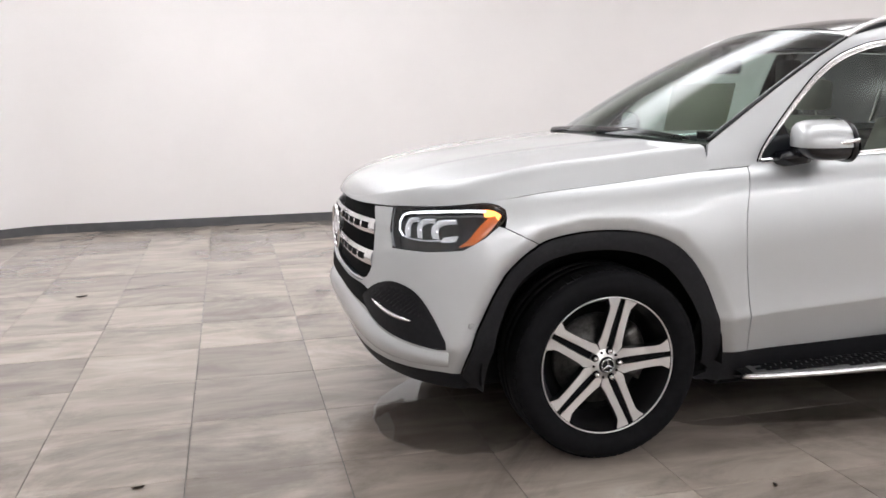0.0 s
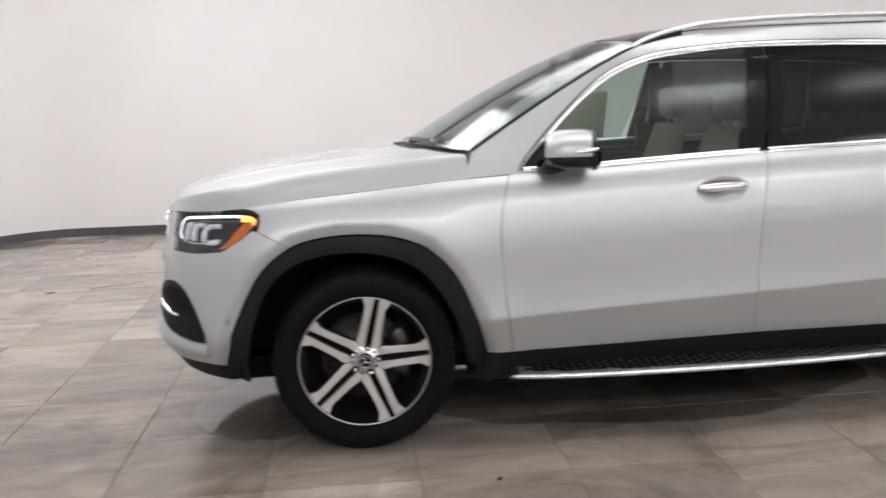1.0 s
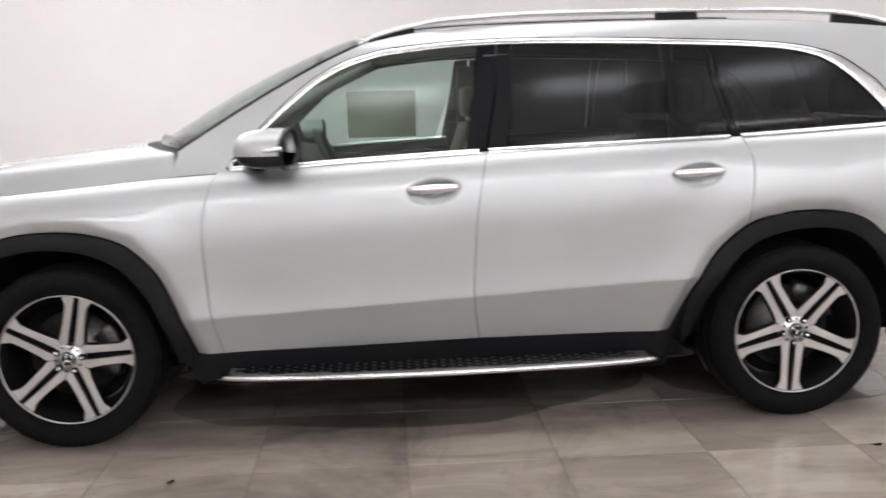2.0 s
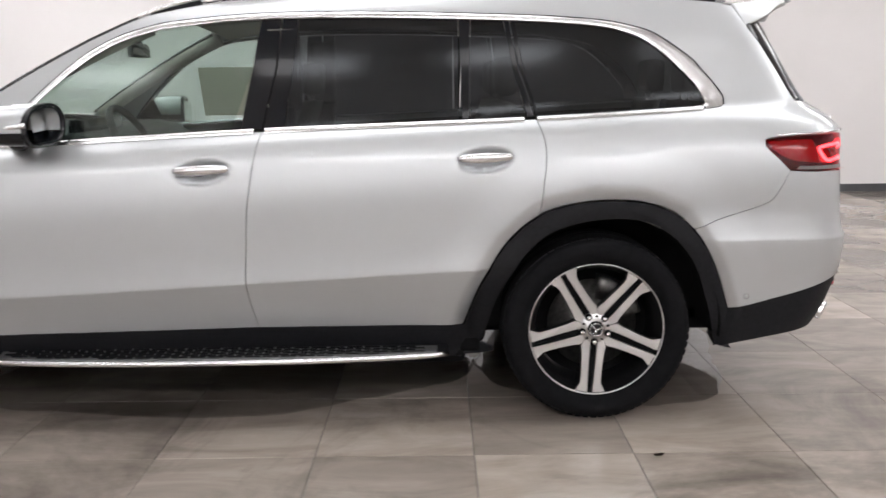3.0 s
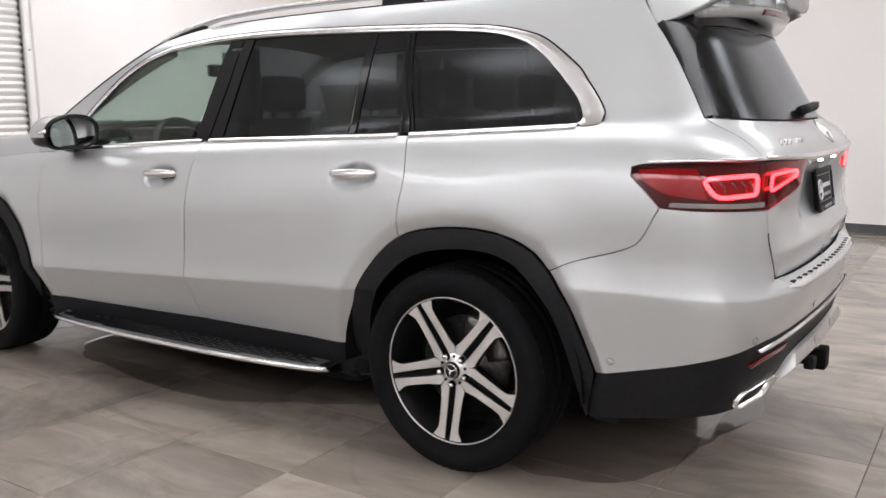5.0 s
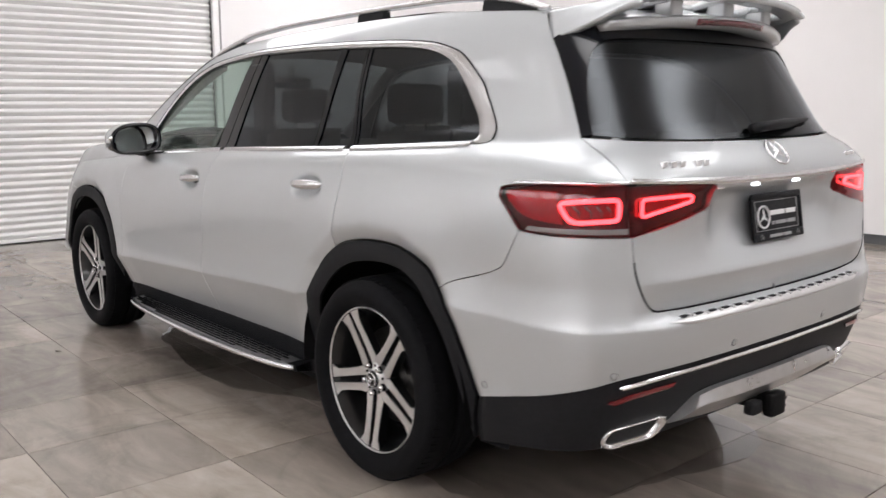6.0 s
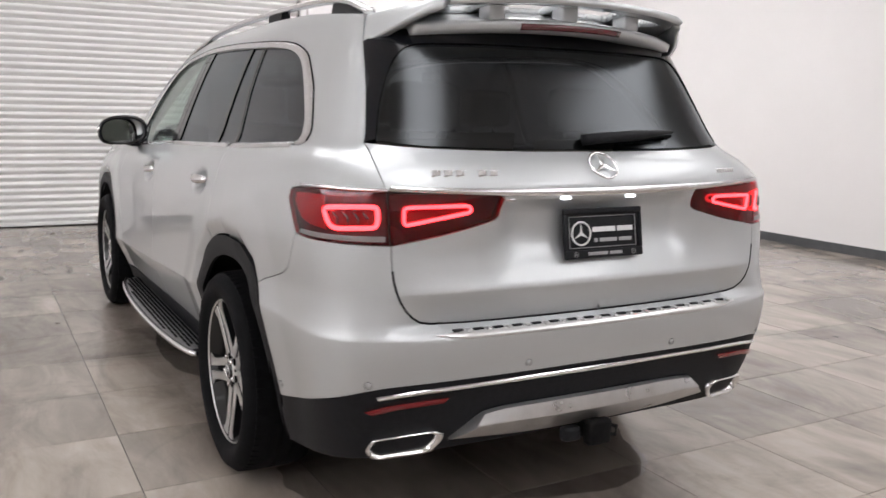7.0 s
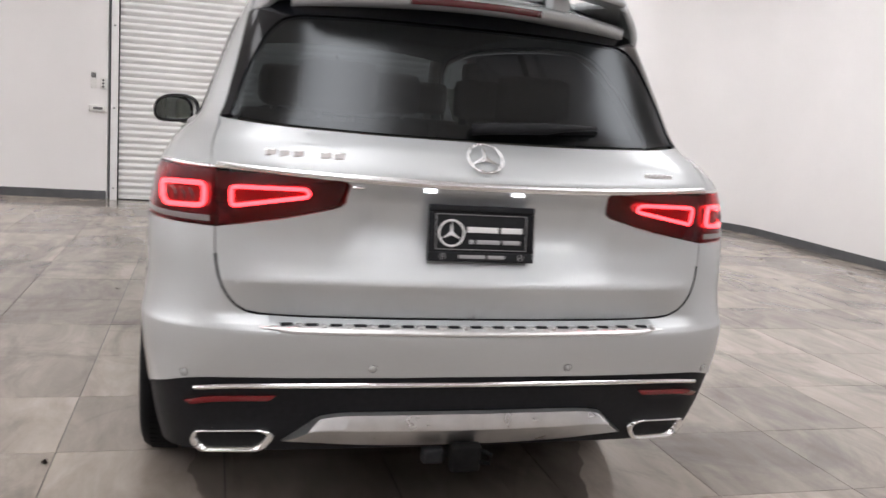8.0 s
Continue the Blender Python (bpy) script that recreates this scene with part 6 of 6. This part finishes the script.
    lathe(hub, [(0.0, 0.016), (0.034, 0.016), (0.037, 0.0215), (0.060, 0.0235), (0.066, 0.028), (0.068, 0.06)], (0, 0, 0), 40)
    part("hub", hub, ALLOY, rim)
    cap = bmesh.new()
    lathe(cap, [(0.0, 0.004), (0.020, 0.005), (0.029, 0.008), (0.034, 0.017)], (0, 0, 0), 32)
    part("hub_cap", cap, GLOSSBLACK, rim, "dark hub cap with a ring emblem")
    e = bmesh.new()
    tube(e, [(math.cos(a) * 0.026, 0.004, math.sin(a) * 0.026) for a in np.linspace(0, math.tau, 32, endpoint=False)], 0.0022, 6, True)
    for a in (90, 210, 330):
        tube(e, [(0, 0.001, 0), (math.cos(radians(a)) * 0.025, 0.003, math.sin(radians(a)) * 0.025)], lambda t: 0.0042 - 0.003 * t, 6)
    part("cap_emblem", e, CHROME, rim, "small chrome emblem")
    for k in range(5):
        a = k * math.tau / 5
        b = bmesh.new()
        bmesh.ops.create_cone(b, cap_ends=True, segments=12, radius1=0.0100, radius2=0.0085, depth=0.018,
                              matrix=Matrix.Translation((math.cos(a) * 0.056, 0.013, math.sin(a) * 0.056)) @ Matrix.Rotation(math.pi / 2, 4, "X"))
        part("wheel_bolt", b, CHROME, rim, "bright wheel bolt")
        pocket = bmesh.new()
        lathe(pocket, [(0.0095, 0.0195), (0.0145, 0.0195), (0.0150, 0.0240)], (math.cos(a) * 0.056, 0, math.sin(a) * 0.056), 16)
        part("bolt_pocket", pocket, LINER, rim, "dark bolt pocket")
        hole = bmesh.new()
        c2 = a + math.pi / 5
        lathe(hole, [(0.0, 0.0188), (0.0050, 0.0188), (0.0054, 0.0225)], (math.cos(c2) * 0.053, 0, math.sin(c2) * 0.053), 12)
        part("hub_hole", hole, LINER, rim, "small dark hole")
    disc = bmesh.new()
    lathe(disc, [(0.0, 0.085), (0.085, 0.085), (0.095, 0.108), (0.185, 0.108), (0.185, 0.135)], (0, 0, 0), 48)
    part("brake_disc", disc, STEEL, wheel, "grey steel brake disc")
    back = bmesh.new()
    lathe(back, [(0.0, 0.17), (0.242, 0.17)], (0, 0, 0), 32)
    part("backing", back, LINER, wheel)
    cal = bmesh.new()
    rows = []
    for a in np.linspace(radians(-35), radians(35), 12):
        rows.append([(math.cos(a) * r, y, math.sin(a) * r) for r, y in ((0.115, 0.085), (0.195, 0.080), (0.208, 0.10), (0.208, 0.15), (0.115, 0.15))])
    vs = ladder(cal, rows, closed=True)
    cal.faces.new(vs[0])
    cal.faces.new(vs[-1])
    bmesh.ops.recalc_face_normals(cal, faces=cal.faces)
    part("brake_caliper", cal, STEEL, wheel, "grey brake caliper")
    return wheel


wheel = wheel_thing()
WHEEL_FACE = 0.925
turns = {(0, -1): 5.0, (1, -1): 49.5, (0, 1): 30.0, (1, 1): 5.0}
made = []
for k, x in enumerate(AXLES):
    for s in (-1, 1):
        m = Matrix.Translation((x, s * WHEEL_FACE, HUB_Z + 0.003)) @ (Matrix.Identity(4) if s < 0 else Matrix.Rotation(math.pi, 4, "Z")) @ Matrix.Rotation(-radians(turns[(k, s)]), 4, "Y")
        w = wheel if not made else copy_thing(wheel, m)
        w.matrix_basis = m
        w.parent = car
        made.append(w)
# ---- cabin seen through the glass ----
part("cabin_floor", boxes(((0.56, -0.74, 0.42), (2.58, 0.74, 0.50), 0.01), ((2.57, -0.56, 0.425), (3.95, 0.56, 0.505), 0.01)), CABIN, car, "dark carpeted cabin floor")
part("headliner", patch(lambda t, u: (lambda p: (p[0], p[1] * 0.97, p[2] - 0.055))(roof_point(0.03 + 0.90 * t, u)), 20, 12, 0, up=False), PALETRIM, car, "pale cloth headliner")
part("dashboard", tube(bmesh.new(), [(0.82, y, 1.075) for y in np.linspace(-0.72, 0.72, 9)], 0.13, 14, squash=2.0), CABIN, car, "dark dashboard")
for s in (-1, 1):
    part("door_card", boxes(((0.70, s * 0.775 - 0.03, 0.5), (2.55, s * 0.775 + 0.03, 1.13), 0.02), ((2.53, s * 0.775 - 0.03, 0.92), (2.85, s * 0.775 + 0.03, 1.13), 0.02)), CABIN, car)
    part("rear_trim", boxes(((2.85, s * 0.74 - 0.03, 0.92), (3.80, s * 0.74 + 0.03, 1.20), 0.02)), CABIN, car)
    a_post = [screen_point(t, s * 0.94, 0.50, 1.27, SCREEN_BASE, SCREEN_TOP, 0.035) for t in np.linspace(0.06, 1, 10)]
    part("pillar_trim", tube(bmesh.new(), [(x + 0.03, y, z - 0.045) for x, y, z in a_post], 0.035, 8), PALETRIM, car, "pale pillar trim")
    part("pillar_trim", boxes(((1.72, s * 0.70 - 0.03, 1.15), (1.90, s * 0.70 + 0.03, 1.30), 0.02), ((1.78, s * 0.63 - 0.03, 1.28), (1.92, s * 0.63 + 0.03, 1.62), 0.02)), CABIN, car)


def seat(x, y, w=0.50, kind="front"):
    s = part("seat_cushion", boxes(((x, y - w / 2, 0.62), (x + 0.52, y + w / 2, 0.80), 0.05)), CREAM, car, "cream leather seat")
    back = bmesh.new()
    rows = []
    for t in np.linspace(0, 1, 8):
        k = 1 - 0.16 * t ** 2
        cx, cz = x + 0.50 + 0.20 * t, 0.70 + 0.60 * t
        rows.append([(cx + 0.065 * math.cos(a) * (1 - 0.3 * t), y + w / 2 * k * math.copysign(abs(math.sin(a)) ** 0.5, math.sin(a)), cz) for a in np.linspace(0, math.tau, 20, endpoint=False)])
    vs = ladder(back, rows, closed=True)
    back.faces.new(vs[0])
    back.faces.new(vs[-1])
    bmesh.ops.recalc_face_normals(back, faces=back.faces)
    part("backrest", back, CREAM, s)
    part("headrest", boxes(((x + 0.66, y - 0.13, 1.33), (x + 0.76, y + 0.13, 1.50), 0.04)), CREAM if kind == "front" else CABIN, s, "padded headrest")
    part("headrest_posts", tube(tube(bmesh.new(), [(x + 0.70, y - 0.06, 1.27), (x + 0.70, y - 0.06, 1.36)], 0.007, 6), [(x + 0.70, y + 0.06, 1.27), (x + 0.70, y + 0.06, 1.36)], 0.007, 6), CHROME, s)


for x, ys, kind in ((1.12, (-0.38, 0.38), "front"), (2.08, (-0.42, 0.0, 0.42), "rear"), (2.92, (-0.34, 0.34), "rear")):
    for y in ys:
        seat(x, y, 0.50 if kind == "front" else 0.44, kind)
wheel_ring = bmesh.new()
c, n = Vector((1.12, -0.38, 1.13)), Vector((0.88, 0, 0.47)).normalized()
u, v = Vector((0, 1, 0)), n.cross(Vector((0, 1, 0)))
tube(wheel_ring, [c + (u * math.cos(a) + v * math.sin(a)) * 0.185 for a in np.linspace(0, math.tau, 36, endpoint=False)], 0.017, 8, True)
for a in (0, math.pi, -math.pi / 2):
    tube(wheel_ring, [c - n * 0.02, c + (u * math.cos(a) + v * math.sin(a)) * 0.18], 0.014, 6)
part("steering_wheel", wheel_ring, CABIN, car, "dark leather steering wheel")
part("rear_view_mirror", boxes(((1.02, -0.13, 1.525), (1.05, 0.13, 1.595), 0.015)), GLOSSBLACK, car, "black rear-view mirror")
part("mirror_stem", tube(bmesh.new(), [(1.03, 0, 1.57), (1.04, 0, 1.66)], 0.02, 8), GLOSSBLACK, car)
part("instrument_screen", boxes(((0.90, -0.58, 1.14), (0.92, 0.02, 1.25), 0.008)), GLOSSBLACK, car, "dark wide instrument screen")

# price sheet taped inside the far rear window
price = part("price_sheet", boxes(((-0.205, -0.0006, -0.145), (0.205, 0.0006, 0.145), 0)), PAPER, car, "paper price sheet taped inside the window")
price.matrix_basis = pose(1.335, 0.735, 1.352, 20, 0, 0)


# ---- on the floor ----
def leaf(x, y, size, turn):
    bm = bmesh.new()
    pts = [(0.5 * math.cos(a) * size, 0.22 * math.sin(a) * size * (1 + 0.3 * math.sin(3 * a)), 0.0) for a in np.linspace(0, math.tau, 14, endpoint=False)]
    vs = [bm.verts.new((u, v, 0.002 + 0.25 * size * (u / size) ** 2 + 0.12 * abs(v))) for u, v, _ in pts]
    bm.faces.new(vs)
    bmesh.ops.solidify(bm, geom=bm.faces[:], thickness=0.0015)
    ob = finish("leaf", bm, LEAF, None, "small curled dry leaf on the tile floor")
    ob.matrix_basis = pose(x, y, 0.0015, 0, 0, turn)
    tagged(ob, category="leaf", group="dry leaves")


for x, y, size, turn in ((-0.765, 5.644, 0.10, 20), (-1.063, 5.066, 0.06, 70), (-1.322, 3.915, 0.05, 140), (-2.529, 2.82, 0.09, 15), (-1.804, -0.683, 0.05, 5), (-1.364, 5.836, 0.09, 40), (-1.49, 5.082, 0.06, 100), (3.314, -1.283, 0.045, 10), (0.493, -1.317, 0.04, 60)):
    leaf(x, y, size, turn)
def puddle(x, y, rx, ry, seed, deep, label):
    """A thin film of water with a ragged edge, tinted to deepen shade too."""
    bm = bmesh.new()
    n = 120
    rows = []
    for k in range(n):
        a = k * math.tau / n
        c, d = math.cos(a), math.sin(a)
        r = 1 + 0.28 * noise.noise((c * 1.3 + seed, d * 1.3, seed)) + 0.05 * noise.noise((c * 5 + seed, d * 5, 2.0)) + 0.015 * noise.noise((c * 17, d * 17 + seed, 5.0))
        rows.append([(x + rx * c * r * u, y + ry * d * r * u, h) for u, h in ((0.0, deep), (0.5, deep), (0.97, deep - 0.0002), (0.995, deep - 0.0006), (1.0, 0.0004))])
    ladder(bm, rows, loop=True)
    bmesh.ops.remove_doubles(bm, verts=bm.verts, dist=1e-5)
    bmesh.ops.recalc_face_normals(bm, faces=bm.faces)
    ob = finish("puddle", bm, SHADED_WATER, None, label)
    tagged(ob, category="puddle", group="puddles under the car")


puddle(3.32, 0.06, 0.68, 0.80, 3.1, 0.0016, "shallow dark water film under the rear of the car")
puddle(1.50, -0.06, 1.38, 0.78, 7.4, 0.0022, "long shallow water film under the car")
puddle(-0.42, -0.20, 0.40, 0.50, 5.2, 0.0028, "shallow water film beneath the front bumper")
# ---- floor tiles, laid one by one where the walk passes, joined beyond ----
floor = bpy.data.objects["floor"]
bm = bmesh.new()
tile_mesh(bm, 0, 0)
first_tile = finish("tile", bm, TILE, floor, smooth=False)
first_tile.matrix_basis = pose(TILE_X, TILE_Y, 0)
far_tiles, near = bmesh.new(), 0
tile_rng = random.Random(4)
for i, j in tile_rows():
    x, y = TILE_X + i * TILE_S, TILE_Y + j * TILE_S
    if (i, j) == (0, 0):
        continue
    if -3.4 < x < 6.0 and -2.6 < y < 5.0 and not (-0.6 < x < 3.6 and -0.5 < y < 0.2) and near < 299:
        t = new("tile", first_tile.data)
        t.parent = floor
        t.matrix_basis = pose(x, y, tile_rng.uniform(-0.0002, 0.0002))
        near += 1
    else:
        tile_mesh(far_tiles, x, y)
bmesh.ops.recalc_face_normals(far_tiles, faces=far_tiles.faces)
rest = finish("tiles", far_tiles, TILE, floor, smooth=False)
tagged(rest, kind="stuff")
